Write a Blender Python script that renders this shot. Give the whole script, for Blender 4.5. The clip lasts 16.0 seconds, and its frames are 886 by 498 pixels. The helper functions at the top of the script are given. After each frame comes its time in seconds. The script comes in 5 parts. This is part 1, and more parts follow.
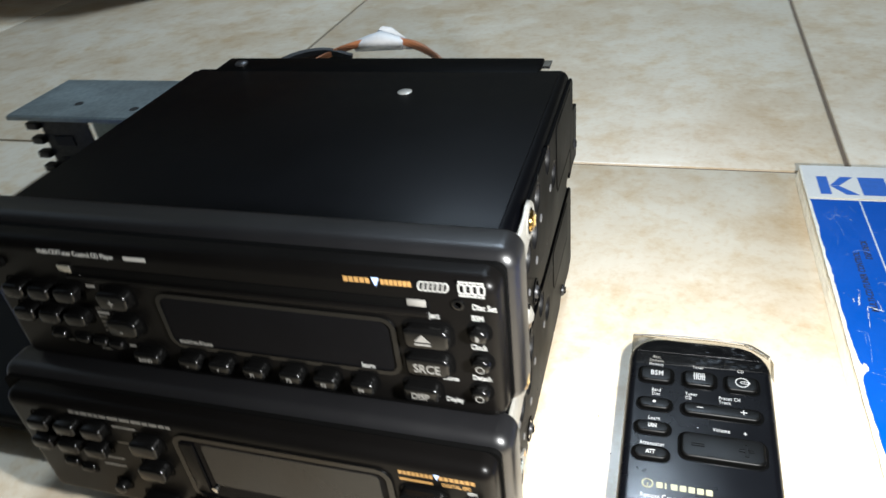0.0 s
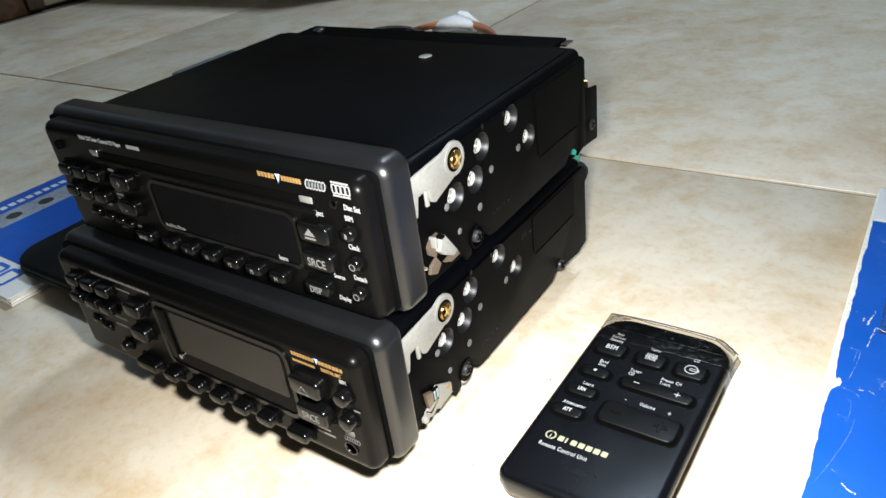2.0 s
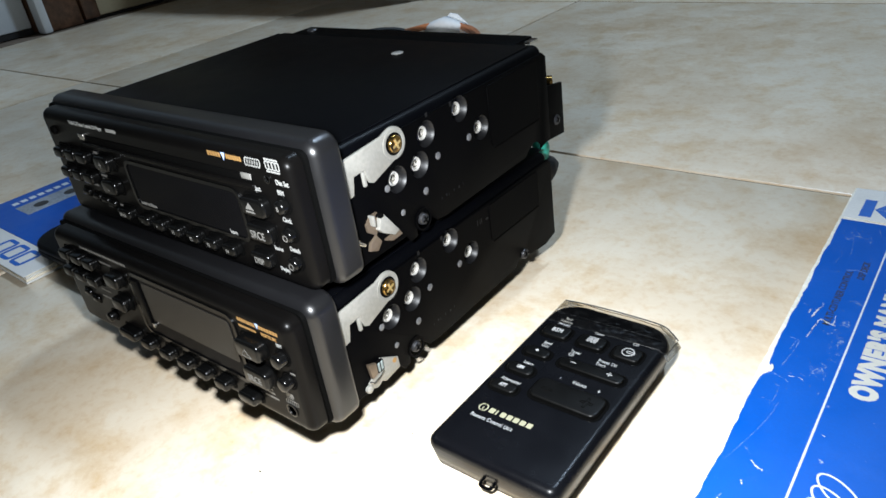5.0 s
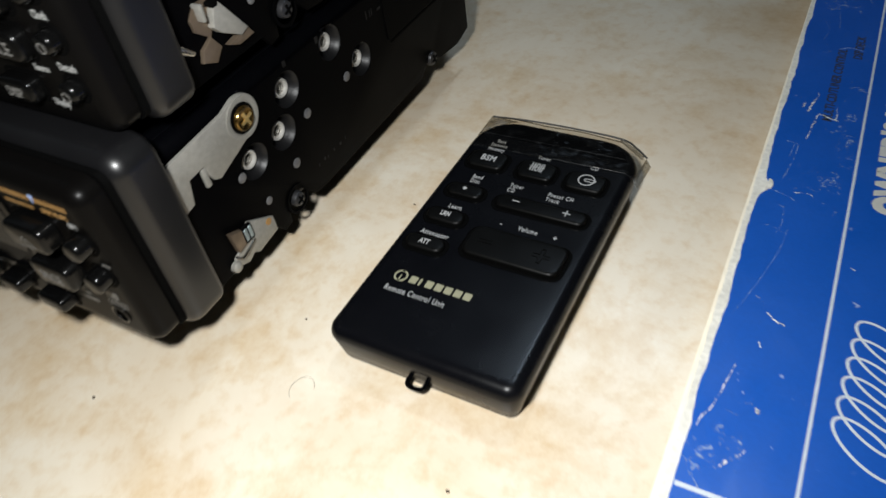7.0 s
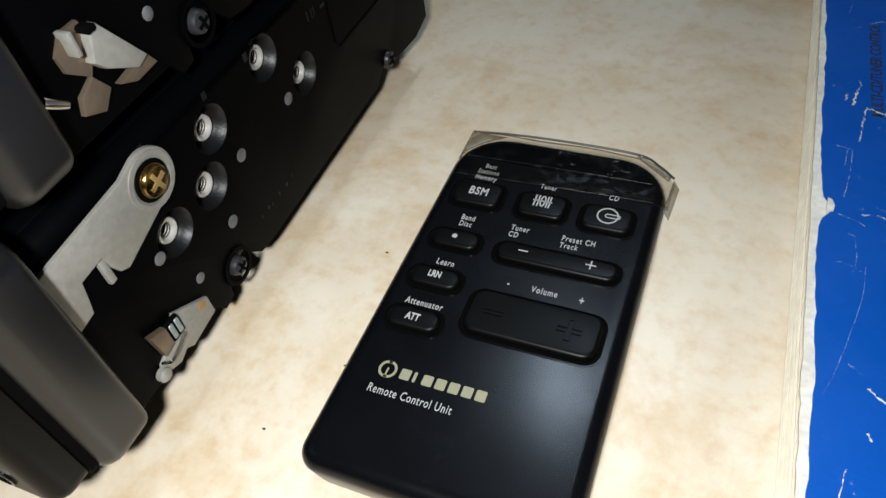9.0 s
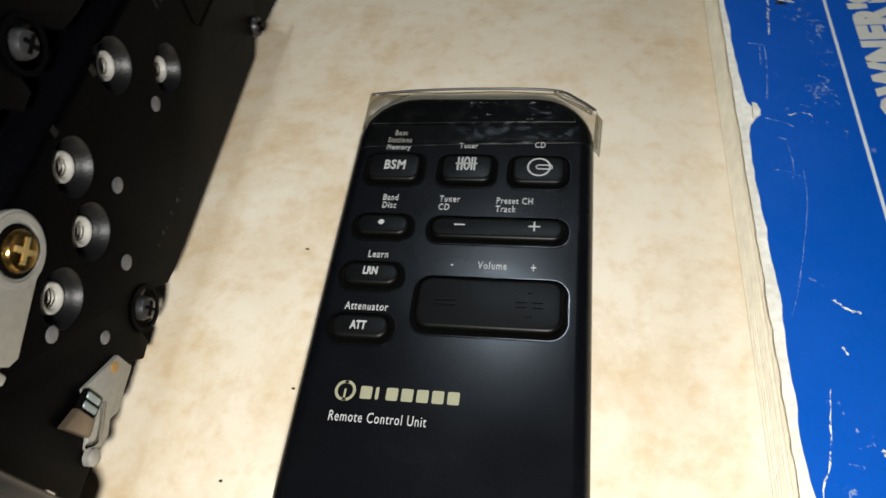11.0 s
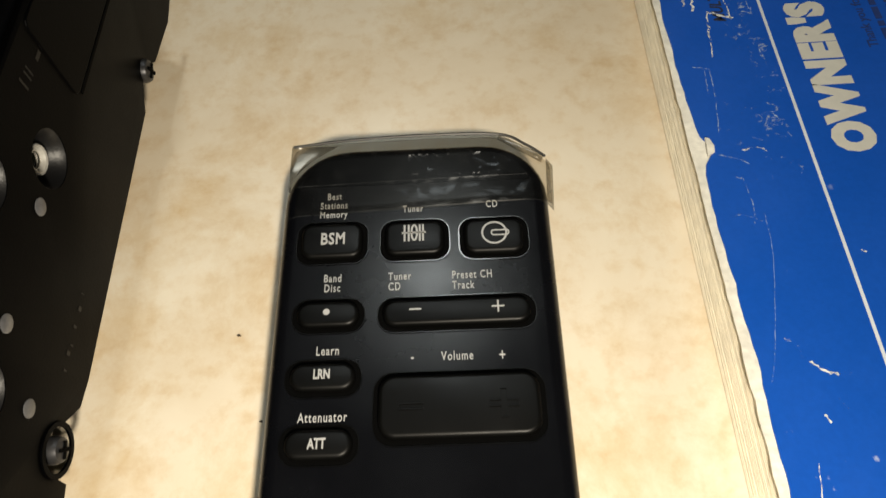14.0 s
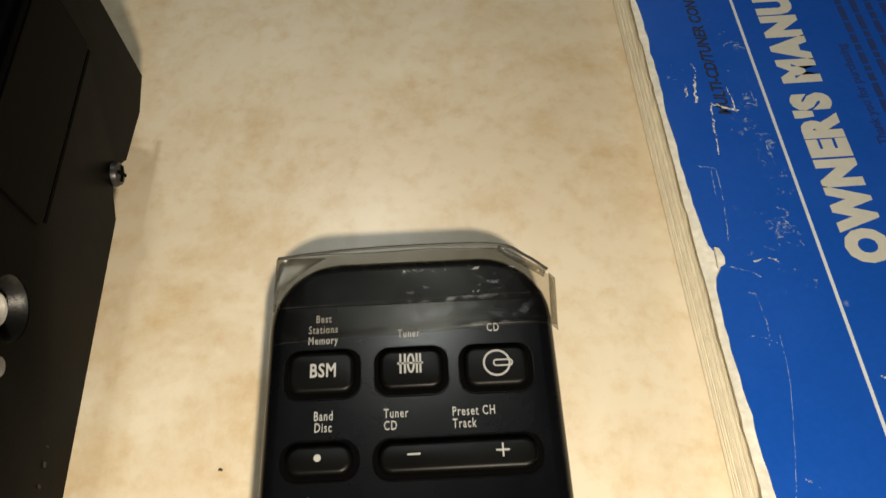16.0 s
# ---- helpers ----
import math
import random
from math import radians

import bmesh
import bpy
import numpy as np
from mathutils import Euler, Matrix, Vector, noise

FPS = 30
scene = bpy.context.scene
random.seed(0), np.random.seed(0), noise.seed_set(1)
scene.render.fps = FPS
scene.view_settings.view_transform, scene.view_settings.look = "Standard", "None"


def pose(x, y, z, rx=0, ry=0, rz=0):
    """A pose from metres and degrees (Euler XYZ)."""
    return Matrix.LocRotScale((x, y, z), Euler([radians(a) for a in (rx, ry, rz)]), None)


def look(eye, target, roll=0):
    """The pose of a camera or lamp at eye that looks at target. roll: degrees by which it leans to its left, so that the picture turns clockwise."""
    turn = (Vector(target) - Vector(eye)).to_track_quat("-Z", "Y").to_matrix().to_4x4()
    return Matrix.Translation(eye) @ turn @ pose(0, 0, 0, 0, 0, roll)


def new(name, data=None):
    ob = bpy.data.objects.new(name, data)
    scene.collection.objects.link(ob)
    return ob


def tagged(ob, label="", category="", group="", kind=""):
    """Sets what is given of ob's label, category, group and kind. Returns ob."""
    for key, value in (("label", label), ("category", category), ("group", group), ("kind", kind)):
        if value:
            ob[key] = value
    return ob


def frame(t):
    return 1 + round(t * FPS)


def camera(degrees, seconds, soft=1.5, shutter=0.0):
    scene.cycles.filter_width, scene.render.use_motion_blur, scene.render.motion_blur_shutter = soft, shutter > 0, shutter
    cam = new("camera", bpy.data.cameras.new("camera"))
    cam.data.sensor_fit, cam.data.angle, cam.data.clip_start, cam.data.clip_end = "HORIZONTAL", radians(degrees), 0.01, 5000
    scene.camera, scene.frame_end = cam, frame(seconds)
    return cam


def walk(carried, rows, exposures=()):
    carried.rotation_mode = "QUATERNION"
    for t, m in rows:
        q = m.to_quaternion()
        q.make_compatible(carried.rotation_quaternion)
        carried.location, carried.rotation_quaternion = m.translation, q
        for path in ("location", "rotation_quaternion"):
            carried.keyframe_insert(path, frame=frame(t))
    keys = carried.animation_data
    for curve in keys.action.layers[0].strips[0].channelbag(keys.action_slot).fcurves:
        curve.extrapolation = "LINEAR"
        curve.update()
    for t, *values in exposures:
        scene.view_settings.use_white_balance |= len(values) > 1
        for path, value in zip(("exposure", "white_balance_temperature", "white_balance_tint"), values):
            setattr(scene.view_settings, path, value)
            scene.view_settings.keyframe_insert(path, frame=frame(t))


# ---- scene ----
cam = camera(63.4, 16.0, shutter=0.6)
PATH = [
    (0, (0.04108, -0.13604, 0.24983), (-0.52056, 1.4169, -0.87841), -7.08),
    (0.5, (0.0742, -0.13613, 0.23831), (-0.66583, 1.35402, -0.87155), -7.36),
    (1, (0.1003, -0.13354, 0.22686), (-0.76165, 1.30314, -0.86539), -7.99),
    (1.5, (0.1247, -0.13597, 0.22545), (-0.83237, 1.27218, -0.8239), -7.66),
    (2, (0.14455, -0.13388, 0.22424), (-0.91149, 1.23076, -0.78696), -7.80),
    (2.5, (0.16164, -0.12676, 0.21907), (-0.96894, 1.2025, -0.75809), -8.58),
    (3, (0.17001, -0.11989, 0.21874), (-0.99117, 1.1948, -0.74212), -8.44),
    (3.2, (0.17367, -0.11765, 0.21929), (-0.99801, 1.19659, -0.72936), -8.65),
    (5.3, (0.19819, -0.12652, 0.21536), (-0.97817, 1.16255, -0.76163), -8.83),
    (5.5, (0.20102, -0.12351, 0.20767), (-0.94225, 1.13867, -0.84106), -9.25),
    (5.7, (0.18806, -0.11727, 0.20459), (-0.86832, 1.10409, -0.97538), -9.00),
    (6, (0.18154, -0.10484, 0.20142), (-0.8282, 1.06393, -1.06917), -10.12),
    (6.5, (0.16223, -0.08978, 0.17964), (-0.70798, 1.08845, -1.18216), -8.97),
    (7, (0.14117, -0.06856, 0.16742), (-0.67294, 1.11449, -1.22457), -9.26),
    (7.5, (0.12492, -0.05007, 0.15862), (-0.63273, 1.146, -1.25395), -9.92),
    (8, (0.11668, -0.03987, 0.15548), (-0.60225, 1.15706, -1.27647), -9.61),
    (8.2, (0.11327, -0.03651, 0.15148), (-0.58693, 1.17051, -1.2813), -9.26),
    (10.5, (0.09134, -0.01075, 0.14985), (-0.35163, 1.08323, -1.46477), -11.35),
    (11, (0.08835, -0.00605, 0.14833), (-0.24577, 1.07774, -1.49902), -12.23),
    (11.5, (0.08324, -0.00052, 0.15015), (-0.15524, 1.04738, -1.53657), -11.93),
    (12, (0.07564, 0.00969, 0.15021), (-0.08218, 1.00423, -1.57778), -10.14),
    (12.5, (0.07738, 0.01564, 0.1496), (-0.0414, 0.98844, -1.59383), -8.85),
    (13, (0.07657, 0.0187, 0.14834), (-0.01193, 0.98016, -1.60316), -7.28),
    (13.5, (0.0741, 0.02356, 0.1504), (0.01543, 0.98448, -1.60265), -5.34),
    (14, (0.0749, 0.0275, 0.15084), (0.01815, 0.99003, -1.60139), -5.34),
    (14.5, (0.07247, 0.03422, 0.15183), (0.04012, 0.99408, -1.60248), -3.96),
    (15, (0.07306, 0.04361, 0.15373), (0.05518, 0.99695, -1.60435), -3.40),
    (15.5, (0.07127, 0.05088, 0.15488), (0.07418, 1.00557, -1.60255), -2.37),
    (16, (0.07086, 0.05623, 0.15435), (0.08637, 1.0145, -1.60107), -1.93),
]
walk(cam, [(t, look(eye, target, roll)) for t, eye, target, roll in PATH], exposures=[(0, 0.65, 5700, 10), (1.5, 0.50, 5650, 10), (3.2, 0.42, 5500, 10), (5.5, 0.12, 5400, 10), (6, -0.88, 5450, 10), (6.5, -1.15, 5700, 10), (8, -0.82, 5600, 10), (10.5, -0.80, 5800, 10), (13, -0.70, 6600, 10), (16, -0.66, 7350, 10)])

# ---------------------------------------------------------------- light
TORCH_W, ROOM_W = 5.9, 30.0
world = bpy.data.worlds.new("room_world")
world.use_nodes = True
world.node_tree.nodes["Background"].inputs[0].default_value = (0.004, 0.0045, 0.005, 1)
world.node_tree.nodes["Background"].inputs[1].default_value = 1.0
scene.world = world


def lamp(name, kind, watts, colour, m, **more):
    data = bpy.data.lights.new(name, kind)
    data.energy, data.color = watts, colour
    for key, value in more.items():
        if key == "size":
            data.shape, data.size = "SQUARE", value
        if key == "radius":
            data.shadow_soft_size = value
        if key == "cone":
            data.spot_size, data.spot_blend = radians(value), 1.0
    ob = new(name, data)
    ob.matrix_world = m
    return ob


# the phone's torch, held over the things on the floor, and the room's ceiling lamp
lamp("phone_torch", "SPOT", TORCH_W, (1.0, 0.93, 0.80), look((0.104, -0.070, 0.186), (-0.006, 0.033, 0.0)), radius=0.009, cone=150)
lamp("ceiling_light", "AREA", ROOM_W, (0.86, 0.96, 1.0), look((0.02, 1.46, 2.52), (0.02, 1.46, 0)), size=0.22)


# ---------------------------------------------------------------- materials
def material(name, colour, rough=0.5, metal=0.0, vary=0.15, grain=400.0, bump=0.0, second=None, patch=12.0, spec=0.5, rough_vary=0.1, mix_at=(0.4, 0.65), bump_scale=None, dist=0.0006, coat=0.0):
    """Principled surface: fine grain and larger patches in colour and gloss, fine relief."""
    m = bpy.data.materials.new(name)
    m.use_nodes = True
    t = m.node_tree
    n, l = t.nodes, t.links
    b = n["Principled BSDF"]
    b.inputs["Roughness"].default_value, b.inputs["Metallic"].default_value = rough, metal
    b.inputs["Specular IOR Level"].default_value = spec
    b.inputs["Coat Weight"].default_value = coat
    co = n.new("ShaderNodeTexCoord")
    fine, big = n.new("ShaderNodeTexNoise"), n.new("ShaderNodeTexNoise")
    fine.inputs["Scale"].default_value, big.inputs["Scale"].default_value = grain, patch
    fine.inputs["Detail"].default_value, big.inputs["Detail"].default_value = 4, 6
    big.inputs["Roughness"].default_value = 0.62
    for x in (fine, big):
        l.new(co.outputs["Object"], x.inputs["Vector"])
    ramp = n.new("ShaderNodeValToRGB")
    ramp.color_ramp.elements[0].position, ramp.color_ramp.elements[1].position = mix_at
    two = second or [min(1, c * (1 + vary)) for c in colour]
    ramp.color_ramp.elements[0].color, ramp.color_ramp.elements[1].color = (*colour, 1), (*two, 1)
    l.new(big.outputs["Fac"], ramp.inputs["Fac"])
    mul = n.new("ShaderNodeMix")
    mul.data_type, mul.blend_type = "RGBA", "MULTIPLY"
    mul.inputs["Factor"].default_value = 1.0
    fr = n.new("ShaderNodeMapRange")
    fr.inputs["From Min"].default_value, fr.inputs["From Max"].default_value = 0.3, 0.7
    fr.inputs["To Min"].default_value, fr.inputs["To Max"].default_value = 1 - vary, 1 + vary * 0.4
    l.new(fine.outputs["Fac"], fr.inputs["Value"])
    l.new(ramp.outputs["Color"], mul.inputs["A"])
    l.new(fr.outputs["Result"], mul.inputs["B"])
    l.new(mul.outputs["Result"], b.inputs["Base Color"])
    rr = n.new("ShaderNodeMapRange")
    rr.inputs["From Min"].default_value, rr.inputs["From Max"].default_value = 0.3, 0.7
    rr.inputs["To Min"].default_value, rr.inputs["To Max"].default_value = max(0.02, rough - rough_vary), min(1, rough + rough_vary)
    l.new(big.outputs["Fac"], rr.inputs["Value"])
    l.new(rr.outputs["Result"], b.inputs["Roughness"])
    if bump:
        bp = n.new("ShaderNodeBump")
        bp.inputs["Strength"].default_value, bp.inputs["Distance"].default_value = bump, dist
        src = fine
        if bump_scale:
            src = n.new("ShaderNodeTexNoise")
            src.inputs["Scale"].default_value = bump_scale
            src.inputs["Detail"].default_value = 3
            l.new(co.outputs["Object"], src.inputs["Vector"])
        l.new(src.outputs["Fac"], bp.inputs["Height"])
        l.new(bp.outputs["Normal"], b.inputs["Normal"])
    return m


def tile_material():
    """Glazed beige floor tile with cloudy brown marbling, another cloud on each tile."""
    m = bpy.data.materials.new("glazed_beige_tile")
    m.use_nodes = True
    n, l = m.node_tree.nodes, m.node_tree.links
    b = n["Principled BSDF"]
    co, info = n.new("ShaderNodeTexCoord"), n.new("ShaderNodeObjectInfo")
    off = n.new("ShaderNodeVectorMath")
    off.operation = "SCALE"
    comb = n.new("ShaderNodeCombineXYZ")
    for k in range(3):
        l.new(info.outputs["Random"], comb.inputs[k])
    off.inputs["Scale"].default_value = 7.0
    l.new(comb.outputs[0], off.inputs[0])
    add = n.new("ShaderNodeVectorMath")
    l.new(co.outputs["Object"], add.inputs[0])
    l.new(off.outputs[0], add.inputs[1])

    def noise_at(scale, detail, rough, warp=0.0):
        x = n.new("ShaderNodeTexNoise")
        x.inputs["Scale"].default_value, x.inputs["Detail"].default_value = scale, detail
        x.inputs["Roughness"].default_value, x.inputs["Distortion"].default_value = rough, warp
        l.new(add.outputs[0], x.inputs["Vector"])
        return x

    def ramp(src, a, ca, c, cc):
        r = n.new("ShaderNodeValToRGB")
        r.color_ramp.elements[0].position, r.color_ramp.elements[1].position = a, c
        r.color_ramp.elements[0].color, r.color_ramp.elements[1].color = (*ca, 1), (*cc, 1)
        l.new(src.outputs["Fac"], r.inputs["Fac"])
        return r
    cloud = ramp(noise_at(9, 8, 0.62, 0.6), 0.30, (0.65, 0.53, 0.37), 0.62, (0.79, 0.715, 0.58))
    vein = ramp(noise_at(34, 10, 0.72, 0.2), 0.47, (1, 1, 1), 0.72, (0.84, 0.72, 0.54))
    pale = ramp(noise_at(26, 6, 0.6), 0.56, (0, 0, 0), 0.70, (1, 1, 1))
    fleck = ramp(noise_at(190, 4, 0.6), 0.50, (1, 1, 1), 0.78, (0.90, 0.82, 0.71))
    mix = None
    last = cloud.outputs["Color"]
    for x in (vein, fleck):
        mix = n.new("ShaderNodeMix")
        mix.data_type, mix.blend_type = "RGBA", "MULTIPLY"
        mix.inputs["Factor"].default_value = 1.0
        l.new(last, mix.inputs["A"])
        l.new(x.outputs["Color"], mix.inputs["B"])
        last = mix.outputs["Result"]
    light = n.new("ShaderNodeMix")
    light.data_type = "RGBA"
    half = n.new("ShaderNodeMath")
    half.operation = "MULTIPLY"
    half.inputs[1].default_value = 0.55
    l.new(pale.outputs["Color"], half.inputs[0])
    l.new(half.outputs[0], light.inputs["Factor"])
    l.new(last, light.inputs["A"])
    light.inputs["B"].default_value = (0.84, 0.77, 0.63, 1)
    l.new(light.outputs["Result"], b.inputs["Base Color"])
    wear = n.new("ShaderNodeMapRange")
    wear.inputs["To Min"].default_value, wear.inputs["To Max"].default_value = 0.24, 0.44
    l.new(noise_at(16, 5, 0.6).outputs["Fac"], wear.inputs["Value"])
    l.new(wear.outputs["Result"], b.inputs["Roughness"])
    bp = n.new("ShaderNodeBump")
    bp.inputs["Strength"].default_value, bp.inputs["Distance"].default_value = 0.12, 0.0008
    l.new(noise_at(60, 5, 0.55).outputs["Fac"], bp.inputs["Height"])
    l.new(bp.outputs["Normal"], b.inputs["Normal"])
    return m


def scuffed(name, colour, rough, scuff=(0.85, 0.9, 0.95), amount=0.62, scale=60.0, spec=0.4):
    """Printed card with pale hair scratches and rubbed spots."""
    m = material(name, colour, rough, vary=0.06, grain=900, bump=0.32, patch=25, bump_scale=55, spec=spec)
    n, l = m.node_tree.nodes, m.node_tree.links
    b = n["Principled BSDF"]
    old = b.inputs["Base Color"].links[0].from_socket
    co = n.new("ShaderNodeTexCoord")
    spot, where = n.new("ShaderNodeTexNoise"), n.new("ShaderNodeTexNoise")
    spot.inputs["Scale"].default_value, spot.inputs["Detail"].default_value = scale * 4, 5
    where.inputs["Scale"].default_value, where.inputs["Detail"].default_value = scale * 0.5, 3
    for x in (spot, where):
        l.new(co.outputs["Object"], x.inputs["Vector"])
    m1, m2 = n.new("ShaderNodeMapRange"), n.new("ShaderNodeMapRange")
    m1.inputs["From Min"].default_value, m1.inputs["From Max"].default_value = amount, amount + 0.08
    m2.inputs["From Min"].default_value, m2.inputs["From Max"].default_value = 0.55, 0.68
    l.new(spot.outputs["Fac"], m1.inputs["Value"])
    l.new(where.outputs["Fac"], m2.inputs["Value"])
    both = n.new("ShaderNodeMath")
    both.operation = "MULTIPLY"
    l.new(m1.outputs["Result"], both.inputs[0])
    l.new(m2.outputs["Result"], both.inputs[1])
    mix = n.new("ShaderNodeMix")
    mix.data_type = "RGBA"
    l.new(both.outputs[0], mix.inputs["Factor"])
    l.new(old, mix.inputs["A"])
    mix.inputs["B"].default_value = (*scuff, 1)
    l.new(mix.outputs["Result"], b.inputs["Base Color"])
    return m


def clear_film(name, haze, tint=(1, 1, 1), gloss=0.12, rough=0.12):
    """Thin clear film: mostly transparent, some gloss, some milky haze in patches."""
    m = bpy.data.materials.new(name)
    m.use_nodes = True
    n, l = m.node_tree.nodes, m.node_tree.links
    n.remove(n["Principled BSDF"])
    tr, gl, df = n.new("ShaderNodeBsdfTransparent"), n.new("ShaderNodeBsdfGlossy"), n.new("ShaderNodeBsdfDiffuse")
    tr.inputs[0].default_value = (*tint, 1)
    gl.inputs["Roughness"].default_value = rough
    df.inputs[0].default_value = (0.75, 0.78, 0.8, 1)
    co, no = n.new("ShaderNodeTexCoord"), n.new("ShaderNodeTexNoise")
    no.inputs["Scale"].default_value, no.inputs["Detail"].default_value = 140, 5
    l.new(co.outputs["Object"], no.inputs["Vector"])
    mr = n.new("ShaderNodeMapRange")
    mr.inputs["From Min"].default_value, mr.inputs["From Max"].default_value = 0.5, 0.7
    mr.inputs["To Min"].default_value, mr.inputs["To Max"].default_value = haze * 0.4, haze * 2.0
    l.new(no.outputs["Fac"], mr.inputs["Value"])
    a, c = n.new("ShaderNodeMixShader"), n.new("ShaderNodeMixShader")
    l.new(mr.outputs["Result"], a.inputs[0])
    l.new(tr.outputs[0], a.inputs[1])
    l.new(df.outputs[0], a.inputs[2])
    c.inputs[0].default_value = gloss
    l.new(a.outputs[0], c.inputs[1])
    l.new(gl.outputs[0], c.inputs[2])
    l.new(c.outputs[0], n["Material Output"].inputs["Surface"])
    return m


def rubbed(name, colour, scale, cut, soft=0.08, most=1.0):
    """Worn-off print: ragged specks of bare card, nothing between them."""
    m = bpy.data.materials.new(name)
    m.use_nodes = True
    n, l = m.node_tree.nodes, m.node_tree.links
    b = n["Principled BSDF"]
    b.inputs["Base Color"].default_value, b.inputs["Roughness"].default_value = (*colour, 1), 0.75
    b.inputs["Specular IOR Level"].default_value = 0.2
    co, no, big = n.new("ShaderNodeTexCoord"), n.new("ShaderNodeTexNoise"), n.new("ShaderNodeTexNoise")
    no.inputs["Scale"].default_value, no.inputs["Detail"].default_value, no.inputs["Roughness"].default_value = scale, 7, 0.7
    no.inputs["Distortion"].default_value = 1.2
    big.inputs["Scale"].default_value, big.inputs["Detail"].default_value = scale * 0.16, 3
    for x in (no, big):
        l.new(co.outputs["Object"], x.inputs["Vector"])
    add = n.new("ShaderNodeMath")
    add.operation = "MULTIPLY_ADD"
    add.inputs[1].default_value = 0.55
    l.new(big.outputs["Fac"], add.inputs[0])
    l.new(no.outputs["Fac"], add.inputs[2])
    mr = n.new("ShaderNodeMapRange")
    mr.inputs["From Min"].default_value, mr.inputs["From Max"].default_value = cut, cut + soft
    mr.inputs["To Max"].default_value = most
    l.new(add.outputs[0], mr.inputs["Value"])
    l.new(mr.outputs["Result"], b.inputs["Alpha"])
    return m


def residue_film(name, scale, cut, soft, milk, stretch=(1, 1, 1)):
    """Clear film with ragged milky islands that shine a little."""
    m = bpy.data.materials.new(name)
    m.use_nodes = True
    n, l = m.node_tree.nodes, m.node_tree.links
    n.remove(n["Principled BSDF"])
    tr, gl, df = n.new("ShaderNodeBsdfTransparent"), n.new("ShaderNodeBsdfGlossy"), n.new("ShaderNodeBsdfDiffuse")
    gl.inputs["Roughness"].default_value = 0.42
    gl.inputs[0].default_value = (0.9, 0.95, 1.0, 1)
    df.inputs[0].default_value = (0.55, 0.6, 0.68, 1)
    co, mp, no = n.new("ShaderNodeTexCoord"), n.new("ShaderNodeMapping"), n.new("ShaderNodeTexNoise")
    mp.inputs["Scale"].default_value = stretch
    no.inputs["Scale"].default_value, no.inputs["Detail"].default_value, no.inputs["Roughness"].default_value = scale, 6, 0.6
    no.inputs["Distortion"].default_value = 0.8
    mr = n.new("ShaderNodeMapRange")
    mr.inputs["From Min"].default_value, mr.inputs["From Max"].default_value = cut, cut + soft
    mr.inputs["To Max"].default_value = milk
    l.new(co.outputs["Object"], mp.inputs[0])
    l.new(mp.outputs[0], no.inputs["Vector"])
    l.new(no.outputs["Fac"], mr.inputs["Value"])
    a, c = n.new("ShaderNodeMixShader"), n.new("ShaderNodeMixShader")
    a.inputs[0].default_value = 0.94
    l.new(df.outputs[0], a.inputs[1])
    l.new(gl.outputs[0], a.inputs[2])
    l.new(mr.outputs["Result"], c.inputs[0])
    l.new(tr.outputs[0], c.inputs[1])
    l.new(a.outputs[0], c.inputs[2])
    l.new(c.outputs[0], n["Material Output"].inputs["Surface"])
    return m


